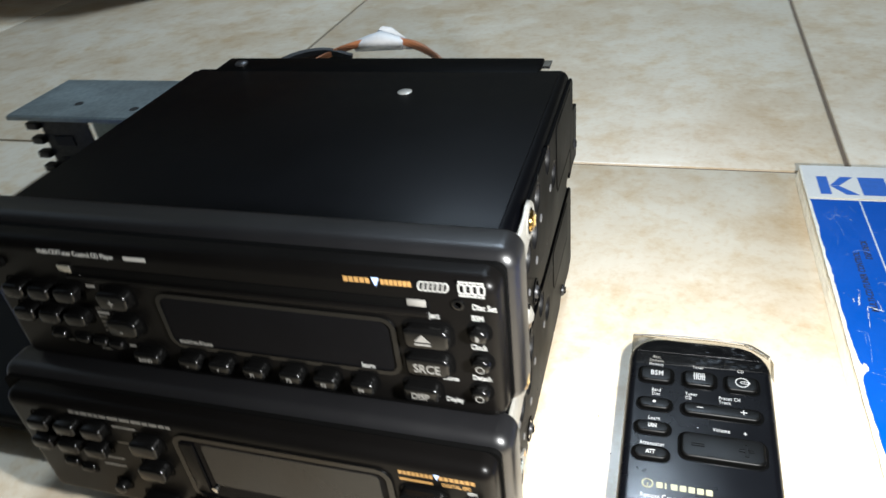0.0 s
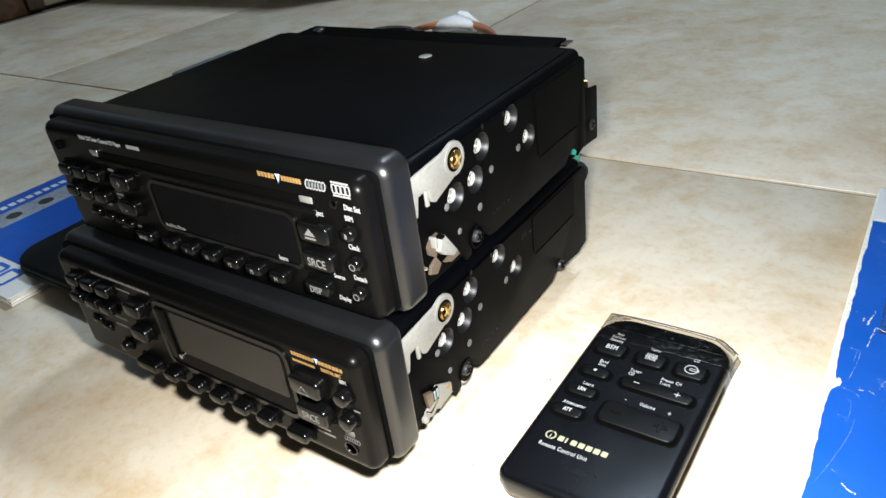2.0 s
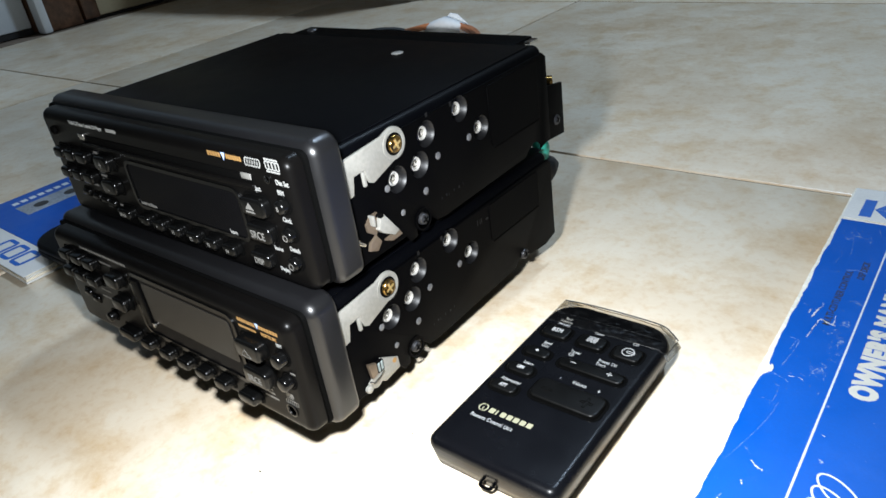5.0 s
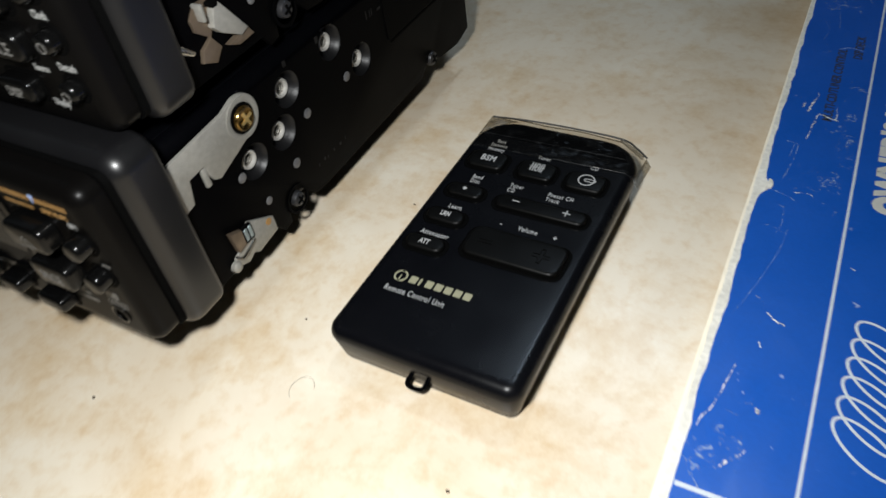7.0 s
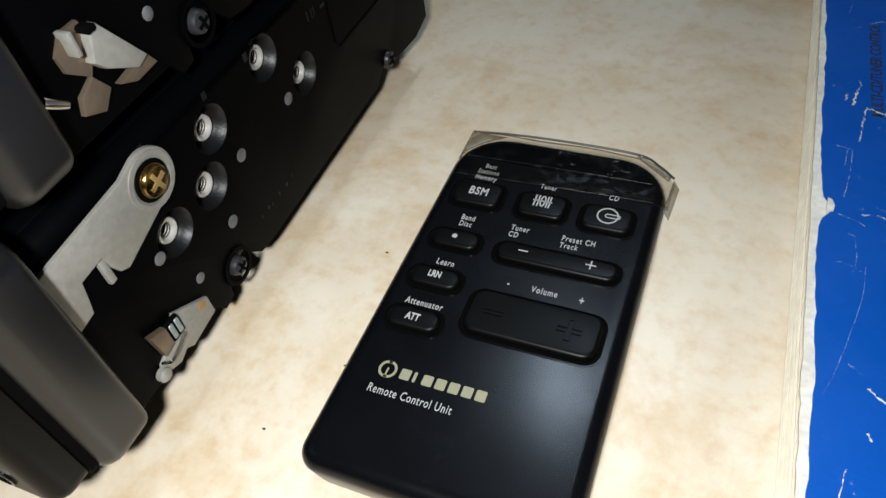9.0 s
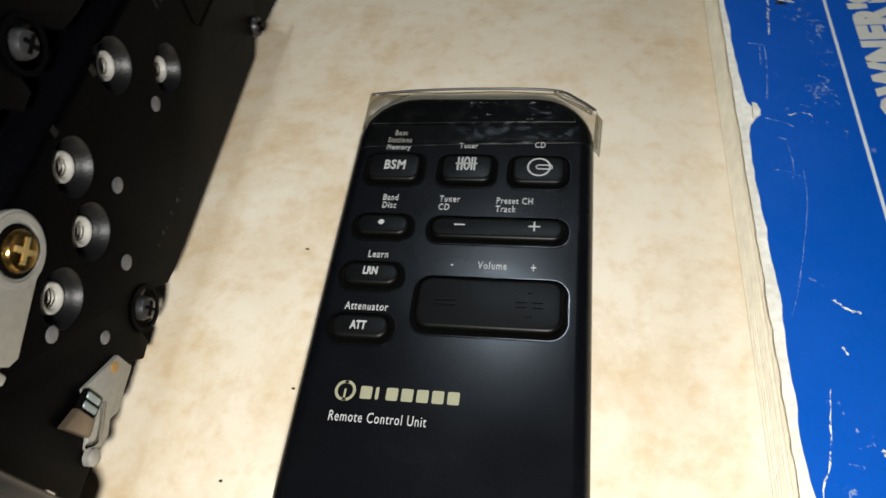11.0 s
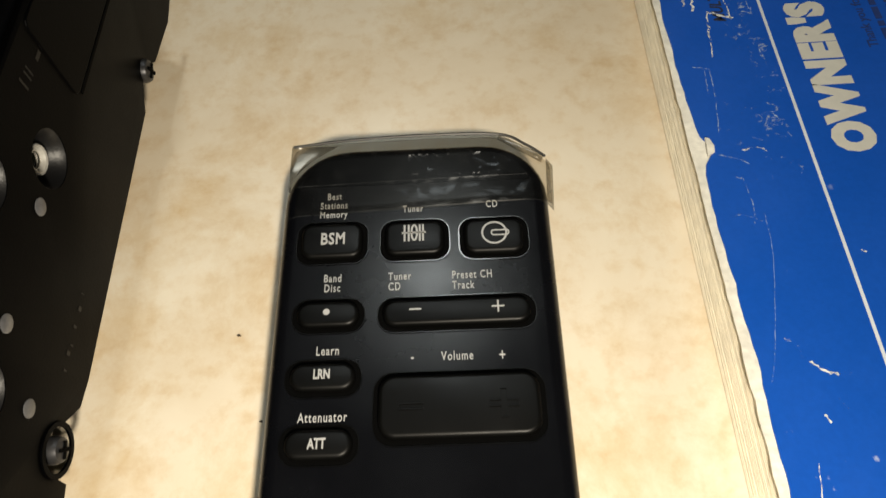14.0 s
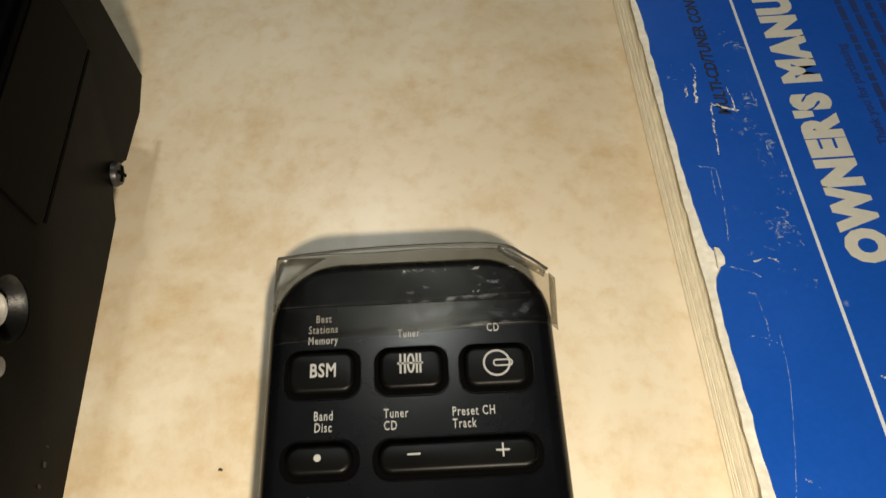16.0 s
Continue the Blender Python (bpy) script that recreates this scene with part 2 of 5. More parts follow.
M = {
    "residue": residue_film("milky_tape_residue", 170, 0.50, 0.14, 0.018, (1, 1.5, 1)),
    "residue_specks": residue_film("milky_tape_specks", 420, 0.60, 0.06, 0.032),
    "tile": tile_material(),
    "grout": material("brown_grout", (0.16, 0.12, 0.085), 0.9, grain=700, bump=0.4),
    "wall": material("tan_wall_paint", (0.17, 0.155, 0.125), 0.7, vary=0.05, grain=200, bump=0.1),
    "ceiling": material("grey_ceiling_paint", (0.30, 0.30, 0.29), 0.8, vary=0.04),
    "white_door": material("white_lacquer", (0.66, 0.70, 0.72), 0.35, vary=0.04),
    "wood": material("dark_stained_wood", (0.085, 0.043, 0.022), 0.45, vary=0.5, grain=90, patch=7, second=(0.16, 0.085, 0.045)),
    "dark": material("black_rubber", (0.012, 0.012, 0.012), 0.7, vary=0.2),
    "beige_board": material("beige_laminate", (0.42, 0.37, 0.24), 0.5, vary=0.08, patch=5),
    "steel_paint": material("black_painted_steel", (0.0008, 0.0008, 0.0010), 0.46, vary=0.2, grain=1500, bump=0.12, patch=18, spec=0.03, rough_vary=0.07, dist=0.0002),
    "steel_top": material("satin_black_sheet", (0.0007, 0.0008, 0.0013), 0.40, vary=0.2, grain=1500, bump=0.12, patch=18, spec=0.075, rough_vary=0.06, dist=0.0002),
    "ring": material("charcoal_plastic", (0.0050, 0.0050, 0.0056), 0.35, vary=0.12, grain=2500, bump=0.10, patch=22, spec=0.50, rough_vary=0.06, dist=0.0001),
    "face": material("dark_grey_face_plastic", (0.0022, 0.0020, 0.0019), 0.33, vary=0.12, grain=2500, bump=0.08, patch=22, spec=0.08, rough_vary=0.05, dist=0.0001),
    "gap": material("matt_black_gap", (0.0012, 0.0012, 0.0012), 0.8, vary=0.1, spec=0.04),
    "key": material("glossy_black_key", (0.002, 0.002, 0.002), 0.19, vary=0.1, patch=60, spec=0.26, rough_vary=0.05),
    "glass": material("smoked_display_window", (0.003, 0.003, 0.0035), 0.12, vary=0.1, patch=30, spec=0.02, rough_vary=0.03),
    "lcd": material("grey_display_panel", (0.015, 0.0142, 0.0128), 0.22, vary=0.06, spec=0.15, patch=20, rough_vary=0.05),
    "print": material("pale_grey_print", (0.42, 0.42, 0.415), 0.55, vary=0.06),
    "print_dim": material("dull_grey_print", (0.15, 0.145, 0.135), 0.55, vary=0.1),
    "gold": material("gold_print", (0.33, 0.19, 0.06), 0.45, vary=0.1, metal=0.2),
    "bolt_blue": material("pale_blue_print", (0.42, 0.55, 0.92), 0.5, vary=0.05),
    "zinc": material("zinc_plated_steel", (0.28, 0.272, 0.245), 0.5, metal=0.35, vary=0.12, grain=700, patch=60, bump=0.1, rough_vary=0.1, dist=0.0001),
    "bush": material("pale_zinc_bush", (0.42, 0.41, 0.38), 0.38, metal=0.25, vary=0.1, patch=150, rough_vary=0.08),
    "bright": material("bright_steel", (0.62, 0.60, 0.56), 0.22, metal=1.0, vary=0.1, patch=90),
    "brass": material("brass_screw", (0.34, 0.215, 0.065), 0.22, metal=1.0, vary=0.3, patch=120),
    # paler brass that paints the highlight in the screws' cross slots
    "cross_brass": material("brass_slot_highlight", (0.75, 0.56, 0.22), 0.3, metal=0.8, vary=0.2, patch=150),
    "rivet": material("dark_rivet", (0.045, 0.045, 0.048), 0.4, metal=0.6, vary=0.2),
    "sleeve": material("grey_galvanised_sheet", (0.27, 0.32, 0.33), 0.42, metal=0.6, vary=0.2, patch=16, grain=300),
    # the sleeve's sheet again, with the front leg's shade put into a darker brown
    "sleeve_shaded": material("shaded_brown_sheet", (0.055, 0.052, 0.042), 0.5, metal=0.5, vary=0.4, patch=60, grain=300),
    "wire": material("orange_wire_sheath", (0.52, 0.21, 0.09), 0.4, vary=0.1),
    "white_tape": material("white_paper_tape", (0.80, 0.82, 0.84), 0.6, vary=0.06, bump=0.3, grain=300),
    "green": material("green_tape", (0.03, 0.27, 0.20), 0.4, vary=0.2, patch=40),
    "remote": material("matt_black_remote", (0.0025, 0.0027, 0.0037), 0.26, vary=0.2, grain=3000, bump=0.14, patch=35, spec=0.20, rough_vary=0.06, dist=0.0001),
    "rubber": material("black_rubber_key", (0.0018, 0.0018, 0.0017), 0.40, spec=0.16, vary=0.2, grain=2000, patch=50, rough_vary=0.08),
    "window": material("infrared_window", (0.0010, 0.0010, 0.0014), 0.30, vary=0.1, patch=50, spec=0.03, rough_vary=0.03),
    "blue": scuffed("blue_printed_cover", (0.003, 0.080, 0.45), 0.36, amount=0.70, spec=0.3),
    "cover_white": scuffed("white_cover_card", (0.72, 0.72, 0.70), 0.5, scuff=(0.5, 0.47, 0.4), amount=0.7),
    "cover_line": material("white_cover_line", (0.66, 0.70, 0.74), 0.5, vary=0.1),
    "letter_white": material("white_cover_letters", (0.62, 0.60, 0.53), 0.5, vary=0.06),
    "letter_black": material("black_cover_letters", (0.012, 0.014, 0.03), 0.5, vary=0.1),
    "letter_navy": material("navy_cover_letters", (0.010, 0.035, 0.17), 0.5, vary=0.1),
    "letter_blue": material("blue_cover_letters", (0.02, 0.12, 0.52), 0.5, vary=0.1),
    "paper": material("yellowed_page_edges", (0.92, 0.85, 0.70), 0.8, vary=0.10, grain=300, patch=30, bump=0.2),
    "torn": material("torn_white_card", (0.80, 0.77, 0.68), 0.85, vary=0.15, grain=500, patch=80, bump=0.6),
    "rub": rubbed("rubbed_print_specks", (0.45, 0.58, 0.80), 420, 0.92, 0.08, 0.45),
    "rub_line": rubbed("broken_hair_scratch", (0.42, 0.56, 0.82), 600, 0.74, 0.14, 0.75),
    "rub_white": rubbed("torn_print_edge", (0.80, 0.80, 0.76), 700, 0.72, 0.10),
    "silver": material("printed_silver_photo", (0.28, 0.31, 0.36), 0.4, vary=0.3, patch=40),
    "speck": material("dark_grit", (0.05, 0.035, 0.02), 0.9, vary=0.3),
    "boss": material("black_pressed_steel", (0.0035, 0.0035, 0.0040), 0.38, vary=0.2, grain=1500, bump=0.3, spec=0.4, dist=0.0002),
    "stamp": material("worn_stamped_mark", (0.0055, 0.0055, 0.006), 0.4, vary=0.6, patch=300, spec=0.2),
    "pale_rivet": material("dull_grey_rivet", (0.16, 0.16, 0.165), 0.45, metal=0.4, vary=0.3, patch=250),
    "print_radio": material("light_grey_face_print", (0.27, 0.27, 0.26), 0.55, vary=0.06),
    "film_haze": clear_film("hazy_tape_patch", 0.030, gloss=0.01, rough=0.3),
    "case": material("matt_black_case", (0.0030, 0.0030, 0.0032), 0.55, vary=0.2, grain=1200, bump=0.2, spec=0.10),
    "tan": material("tan_tinted_metal", (0.17, 0.130, 0.092), 0.4, metal=0.6, vary=0.15),
    "mark": material("dull_cream_print", (0.27, 0.26, 0.17), 0.5, vary=0.08),
    "fold": material("dark_tape_fold", (0.055, 0.052, 0.046), 0.4, vary=0.2, grain=500),
    "film": clear_film("clear_adhesive_tape", 0.0022, tint=(0.82, 0.80, 0.76), gloss=0.002, rough=0.25),
    "film_over": clear_film("greyed_tape_overhang", 0.07, tint=(0.62, 0.60, 0.55), gloss=0.05, rough=0.25),
}


# ---------------------------------------------------------------- mesh helpers
def part(name, bm, mat, parent=None, label="", m=None, smooth=True, angle=40):
    """One mesh object from a bmesh, under a thing or part."""
    me = bpy.data.meshes.new(name)
    if m is not None:
        bm.transform(m)
    bmesh.ops.recalc_face_normals(bm, faces=bm.faces)
    bm.to_mesh(me)
    bm.free()
    me.materials.append(M[mat])
    if smooth:
        for p in me.polygons:
            p.use_smooth = True
        me.set_sharp_from_angle(angle=radians(angle))
    ob = new(name, me)
    ob.parent = parent
    if label:
        ob["label"] = label
    return ob


def thing(name, label, category, m=None, group="", kind=""):
    e = new(name)
    e.empty_display_size = 0.02
    if m is not None:
        e.matrix_world = m
    return tagged(e, label, category, group, kind)


def box(x0, x1, y0, y1, z0, z1, bevel=0.0, seg=3, bm=None):
    bm = bm or bmesh.new()
    made = bmesh.ops.create_cube(bm, size=1.0, matrix=Matrix.Translation(((x0 + x1) / 2, (y0 + y1) / 2, (z0 + z1) / 2)) @ Matrix.Diagonal((x1 - x0, y1 - y0, z1 - z0, 1)))
    if bevel:
        edges = list({e for v in made["verts"] for e in v.link_edges})
        bmesh.ops.bevel(bm, geom=edges, offset=bevel, segments=seg, profile=0.5, affect="EDGES", clamp_overlap=True)
    return bm


def rounded(x0, x1, y0, y1, r, n=6):
    """Outline of a rectangle with round corners; r one radius or four (from the lower left on, counter-clockwise)."""
    rs = r if isinstance(r, (list, tuple)) else (r,) * 4
    pts = []
    for (cx, cy, sx, sy), rad, a0 in zip(((x0, y0, 1, 1), (x1, y0, -1, 1), (x1, y1, -1, -1), (x0, y1, 1, -1)), rs, (180, 270, 0, 90)):
        for k in range(n + 1):
            a = radians(a0 + 90 * k / n)
            pts.append((cx + sx * rad + rad * math.cos(a), cy + sy * rad + rad * math.sin(a)))
    return pts


def inset(pts, d):
    """The outline moved inwards by d (convex-ish outlines, counter-clockwise)."""
    out = []
    c = len(pts)
    for i in range(c):
        a, b, e = Vector(pts[i - 1]), Vector(pts[i]), Vector(pts[(i + 1) % c])
        u, v = (b - a), (e - b)
        if u.length < 1e-9:
            u = v
        if v.length < 1e-9:
            v = u
        n1, n2 = Vector((-u.y, u.x)).normalized(), Vector((-v.y, v.x)).normalized()
        nn = n1 + n2
        nn = nn.normalized() if nn.length > 1e-6 else n1
        k = max(0.35, nn.dot(n1))
        out.append(tuple(b + nn * (d / k)))
    return out


def loft(rings, bm=None, cap=True):
    """Skin between outlines of equal count, each a list of (x, y, z)."""
    bm = bm or bmesh.new()
    vs = [[bm.verts.new(p) for p in ring] for ring in rings]
    for a, b in zip(vs, vs[1:]):
        for i in range(len(a)):
            j = (i + 1) % len(a)
            bm.faces.new((a[i], a[j], b[j], b[i]))
    if cap:
        bm.faces.new(list(reversed(vs[0])))
        bm.faces.new(vs[-1])
    return bm


def slab(pts, z0, z1, edge=0.0, seg=3, bm=None, low=0.0):
    """A plate of outline pts from z0 up to z1, with its upper edge rounded by edge (and its lower by low)."""
    rings = []
    if low:
        for k in range(seg):
            a = radians(90 * k / seg)
            rings.append([(x, y, z0 + low * (1 - math.cos(a))) for x, y in inset(pts, low * (1 - math.sin(a)))])
    rings.append([(x, y, z0 + low) for x, y in pts])
    if edge:
        for k in range(seg + 1):
            a = radians(90 * k / seg)
            rings.append([(x, y, z1 - edge + edge * math.sin(a)) for x, y in inset(pts, edge * (1 - math.cos(a)))])
    else:
        rings.append([(x, y, z1) for x, y in pts])
    return loft(rings, bm)


def disc(cx, cy, r, n=20):
    return [(cx + r * math.cos(2 * math.pi * k / n), cy + r * math.sin(2 * math.pi * k / n)) for k in range(n)]


def lathe(profile, n=24, bm=None):
    """Turned shape about z from (radius, height) pairs."""
    return loft([[(r * math.cos(2 * math.pi * k / n), r * math.sin(2 * math.pi * k / n), h) for k in range(n)] for r, h in profile], bm)


def band(pts, z0, z1, width, closed=True, bm=None):
    """A flat strip of that width along an outline."""
    bm = bm or bmesh.new()
    c = len(pts)
    ins, outs = [], []
    for i in range(c):
        a = Vector(pts[i - 1] if closed or i else pts[i])
        b = Vector(pts[i])
        e = Vector(pts[(i + 1) % c] if closed or i < c - 1 else pts[i])
        d = (e - a)
        nn = Vector((-d.y, d.x)).normalized() if d.length > 1e-9 else Vector((0, 1))
        ins.append(b + nn * width / 2)
        outs.append(b - nn * width / 2)
    quads = [[bm.verts.new((p.x, p.y, z)) for p in side] for side in (outs, ins) for z in (z0, z1)]
    o0, o1, i0, i1 = quads
    for k in range(c if closed else c - 1):
        j = (k + 1) % c
        bm.faces.new((o1[k], o1[j], i1[j], i1[k]))
        bm.faces.new((o0[k], o0[j], o1[j], o1[k]))
        bm.faces.new((i0[j], i0[k], i1[k], i1[j]))
    if not closed:
        for k in (0, c - 1):
            bm.faces.new((o0[k], o1[k], i1[k], i0[k]))
    return bm


def tube(points, r, n=8, bm=None):
    """A round cord through the points."""
    bm = bm or bmesh.new()
    rings = []
    up = Vector((0.123, 0.2, 1))
    for i, p in enumerate(points):
        d = (Vector(points[min(i + 1, len(points) - 1)]) - Vector(points[max(i - 1, 0)])).normalized()
        a = d.cross(up).normalized()
        b = d.cross(a)
        rr = r[i] if isinstance(r, (list, tuple)) else r
        rings.append([tuple(Vector(p) + rr * (a * math.cos(2 * math.pi * k / n) + b * math.sin(2 * math.pi * k / n))) for k in range(n)])
    return loft(rings, bm)


def smooth_path(points, n=8):
    """Catmull-Rom through the points."""
    ps = [Vector(p) for p in points]
    ps = [2 * ps[0] - ps[1]] + ps + [2 * ps[-1] - ps[-2]]
    out = []
    for i in range(1, len(ps) - 2):
        a, b, c, d = ps[i - 1:i + 3]
        for k in range(n):
            t = k / n
            out.append(0.5 * ((2 * b) + (c - a) * t + (2 * a - 5 * b + 4 * c - d) * t * t + (3 * b - a - 3 * c + d) * t ** 3))
    out.append(ps[-2])
    return [tuple(p) for p in out]


def letters(words, size, m, mat, parent, stretch=0.8, align="LEFT", name="lettering", bold=0.00006, depth=0.00004, shear=0.0, spacing=1.0, label=""):
    """Printed words with the built-in font, lying in the plane of m (x along the words, z out of the surface)."""
    cu = bpy.data.curves.new(name, "FONT")
    cu.body, cu.size, cu.align_x, cu.shear = words, size * 1.38, align, shear
    cu.extrude, cu.offset, cu.resolution_u, cu.space_character = depth / stretch, bold, 3, spacing
    tmp = bpy.data.objects.new(name, cu)
    scene.collection.objects.link(tmp)
    me = bpy.data.meshes.new_from_object(tmp.evaluated_get(bpy.context.evaluated_depsgraph_get()))
    bpy.data.objects.remove(tmp)
    bpy.data.curves.remove(cu)
    me.name = name
    me.transform(m @ Matrix.Diagonal((stretch, 1, stretch, 1)))
    me.materials.clear()
    me.materials.append(M[mat])
    ob = new(name, me)
    ob.parent = parent
    if label:
        ob["label"] = label
    return ob


def single_letters(ob, name):
    """Takes a word apart into one mesh for each letter, under the same thing."""
    bm = bmesh.new()
    bm.from_mesh(ob.data)
    bmesh.ops.remove_doubles(bm, verts=bm.verts, dist=0.000002)
    bm.verts.ensure_lookup_table()
    left = set(bm.verts)
    mat, parent, label = ob.data.materials[0], ob.parent, ob["label"]
    first = True
    while left:
        seed = min(left, key=lambda v: v.index)
        island, todo = {seed}, [seed]
        while todo:
            for e in todo.pop().link_edges:
                for v in e.verts:
                    if v not in island:
                        island.add(v)
                        todo.append(v)
        left -= island
        order = sorted(island, key=lambda v: v.index)
        at = {v: i for i, v in enumerate(order)}
        faces = [[at[v] for v in f.verts] for f in bm.faces if f.verts[0] in island]
        me = bpy.data.meshes.new(name)
        me.from_pydata([tuple(v.co) for v in order], [], faces)
        me.materials.append(mat)
        one = new(name, me)
        one.parent = parent
        if first:
            one["label"] = label
            first = False
    bm.free()
    bpy.data.objects.remove(ob)


def bars(rows, m, mat, parent, name="lettering", label=""):
    """Plain bars (x0, x1, y0, y1) for writing that cannot be read."""
    bm = bmesh.new()
    for x0, x1, y0, y1 in rows:
        box(x0, x1, y0, y1, 0, 0.00006, bm=bm)
    return tagged(part(name, bm, mat, parent, label, m, smooth=False), kind="stuff")


def line_bars(x0, x1, y, h, rng, word=(0.6, 2.2), gap=0.45):
    """Word-long bars along one line of small print."""
    out, x = [], x0
    while x < x1:
        w = h * rng.uniform(*word) * 1.6
        out.append((x, min(x + w, x1), y, y + h))
        x += w + h * gap
    return out


# ---------------------------------------------------------------- floor and room
floor = tagged(part("floor", box(-1.62, 1.95, -1.95, 2.35, -0.08, -0.0016), "grout", smooth=False), "beige glazed ceramic tile floor with dark grout joints", "floor", kind="structure")
WX, EX, SY, NY, CZ = -1.375, 1.9, -1.9, 2.3, 2.6
for name, b in (("wall_east", (EX, EX + 0.12, SY, NY, 0, CZ)), ("wall_south", (WX, EX, SY - 0.12, SY, 0, CZ)), ("wall_north", (WX, EX, NY, NY + 0.12, 0, CZ)),
                ("wall_west", (WX - 0.12, WX, 0.802, NY, 0, CZ))):
    tagged(part(name, box(*b), "wall", smooth=False), "plain tan painted room wall", "wall", kind="structure")
tagged(part("wall_west_near", box(WX - 0.12, WX, SY, -0.36, 0, CZ), "wall", smooth=False), "plain tan painted room wall beside the door", "wall", kind="structure")
tagged(part("wall_above_door", box(WX - 0.12, WX, -0.36, 0.802, 2.12, CZ), "wall", smooth=False), "plain tan painted wall above the door", "wall", kind="structure")
tagged(part("ceiling", box(WX - 0.12, EX + 0.12, SY - 0.12, NY + 0.12, CZ, CZ + 0.1), "ceiling", smooth=False), "plain grey painted ceiling", "ceiling", kind="structure")


def door_1():
    d = thing("door_1", "white lacquered door with dark gap beneath, closed", "door", kind="structure")
    part("door_leaf", box(WX - 0.075, WX - 0.03, -0.30, 0.512, 0.012, 2.05, 0.003, 2), "white_door", d)
    part("door_seal", box(WX - 0.07, WX - 0.032, -0.30, 0.512, 0.0005, 0.0118), "dark", d, "black strip under the door", smooth=False)
    for y0, y1 in ((0.516, 0.600), (-0.36, -0.304)):
        part("door_frame", box(WX - 0.12, WX + 0.012, y0, y1, 0, 2.12, 0.004, 2), "wood", d, "dark wooden door frame")
    part("door_frame", box(WX - 0.12, WX + 0.010, -0.304, 0.516, 2.055, 2.118, 0.004, 2), "wood", d)
    part("door_trim", box(WX - 0.012, WX + 0.020, 0.512, 0.530, 0.0, 2.05, 0.004, 2), "white_door", d)
    return d


door_1()


def wall_panel():
    p = thing("panel_1", "beige laminate board panel beside the door", "panel", kind="structure")
    part("board", box(WX - 0.10, WX + 0.004, 0.640, 0.800, 0.006, 2.118, 0.004, 2), "beige_board", p)
    part("skirting_shadow_gap", box(WX - 0.10, WX - 0.004, 0.603, 0.800, 0.0, 0.0058), "dark", p, smooth=False)
    part("post", box(WX - 0.10, WX + 0.016, 0.603, 0.637, 0.006, 2.118, 0.003, 2), "wood", p)
    return p


wall_panel()


def low_cabinet():
    c = thing("low_cabinet", "dark wooden low cabinet on short bright metal feet", "cabinet")
    x0, x1, y0, y1 = -1.22, -0.62, 0.835, 1.22
    part("body", box(x0, x1, y0, y1, 0.035, 0.46, 0.006, 3), "wood", c)
    part("plinth", box(x0 + 0.04, x1 - 0.04, y0 + 0.03, y1 - 0.03, 0.012, 0.034), "dark", c, smooth=False)
    for x in (x0 + 0.03, x1 - 0.03):
        for y in (y0 + 0.02, y1 - 0.03):
            part("foot", lathe([(0.013, 0.0), (0.015, 0.004), (0.011, 0.012), (0.011, 0.034)], 16), "bright", c, "bright metal foot", Matrix.Translation((x, y, 0)))
    for k in (0, 1):
        xa = x0 + 0.01 + k * 0.292
        part("door", box(xa, xa + 0.286, y0 - 0.016, y0 - 0.001, 0.05, 0.45, 0.003, 2), "wood", c)


low_cabinet()


# ---------------------------------------------------------------- car radios
FRONT = -0.0055          # the face's front plane, in the radio's own y
FACE = Matrix(((1, 0, 0, 0), (0, 0, -1, 0), (0, 1, 0, 0), (0, 0, 0, 1)))      # (u, v, out) on the front
SIDE = Matrix(((0, 0, 1, 0), (1, 0, 0, 0), (0, 1, 0, 0), (0, 0, 0, 1)))       # (y, z, out) on the right side


def on_face(out=0.0):
    return Matrix.Translation((0, FRONT - out, 0)) @ FACE


def on_side(x=-0.002):
    return Matrix.Translation((x, 0, 0)) @ SIDE


def cross_screw(parent, y, z, x, r, mat, label, deep=0.0012, name="screw"):
    s = part(name, lathe([(r, 0), (r * 1.0, deep * 0.45), (r * 0.86, deep * 0.85), (r * 0.5, deep), (0.0002, deep * 1.02)], 20), mat, parent, label, Matrix.Translation((x, y, z)) @ SIDE @ Matrix.Rotation(0.35, 4, "Z"))
    bm = box(-r * 0.62, r * 0.62, -r * 0.13, r * 0.13, deep * 0.9, deep * 1.12)
    box(-r * 0.13, r * 0.13, -r * 0.62, r * 0.62, deep * 0.92, deep * 1.14, bm=bm)
    # on brass heads the slot's highlight is painted as a brighter cross
    part("cross_slot", bm, "cross_brass" if mat == "brass" else "gap", s, "", Matrix.Translation((x, y, z)) @ SIDE @ Matrix.Rotation(0.35, 4, "Z"), smooth=False)
    return s


def carve(ob, cutter_bm):
    """Cuts the cutter's volume out of a mesh for good."""
    me = bpy.data.meshes.new("cutter")
    bmesh.ops.recalc_face_normals(cutter_bm, faces=cutter_bm.faces)
    cutter_bm.to_mesh(me)
    cutter_bm.free()
    tool = bpy.data.objects.new("cutter", me)
    scene.collection.objects.link(tool)
    tool.parent = ob.parent
    cut = ob.modifiers.new("cut", "BOOLEAN")
    cut.operation, cut.solver, cut.object = "DIFFERENCE", "EXACT", tool
    bpy.context.view_layer.update()
    done = bpy.data.meshes.new_from_object(ob.evaluated_get(bpy.context.evaluated_depsgraph_get()))
    ob.modifiers.clear()
    ob.data = done
    bpy.data.objects.remove(tool)
    for p in done.polygons:
        p.use_smooth = True
    done.set_sharp_from_angle(angle=radians(30))


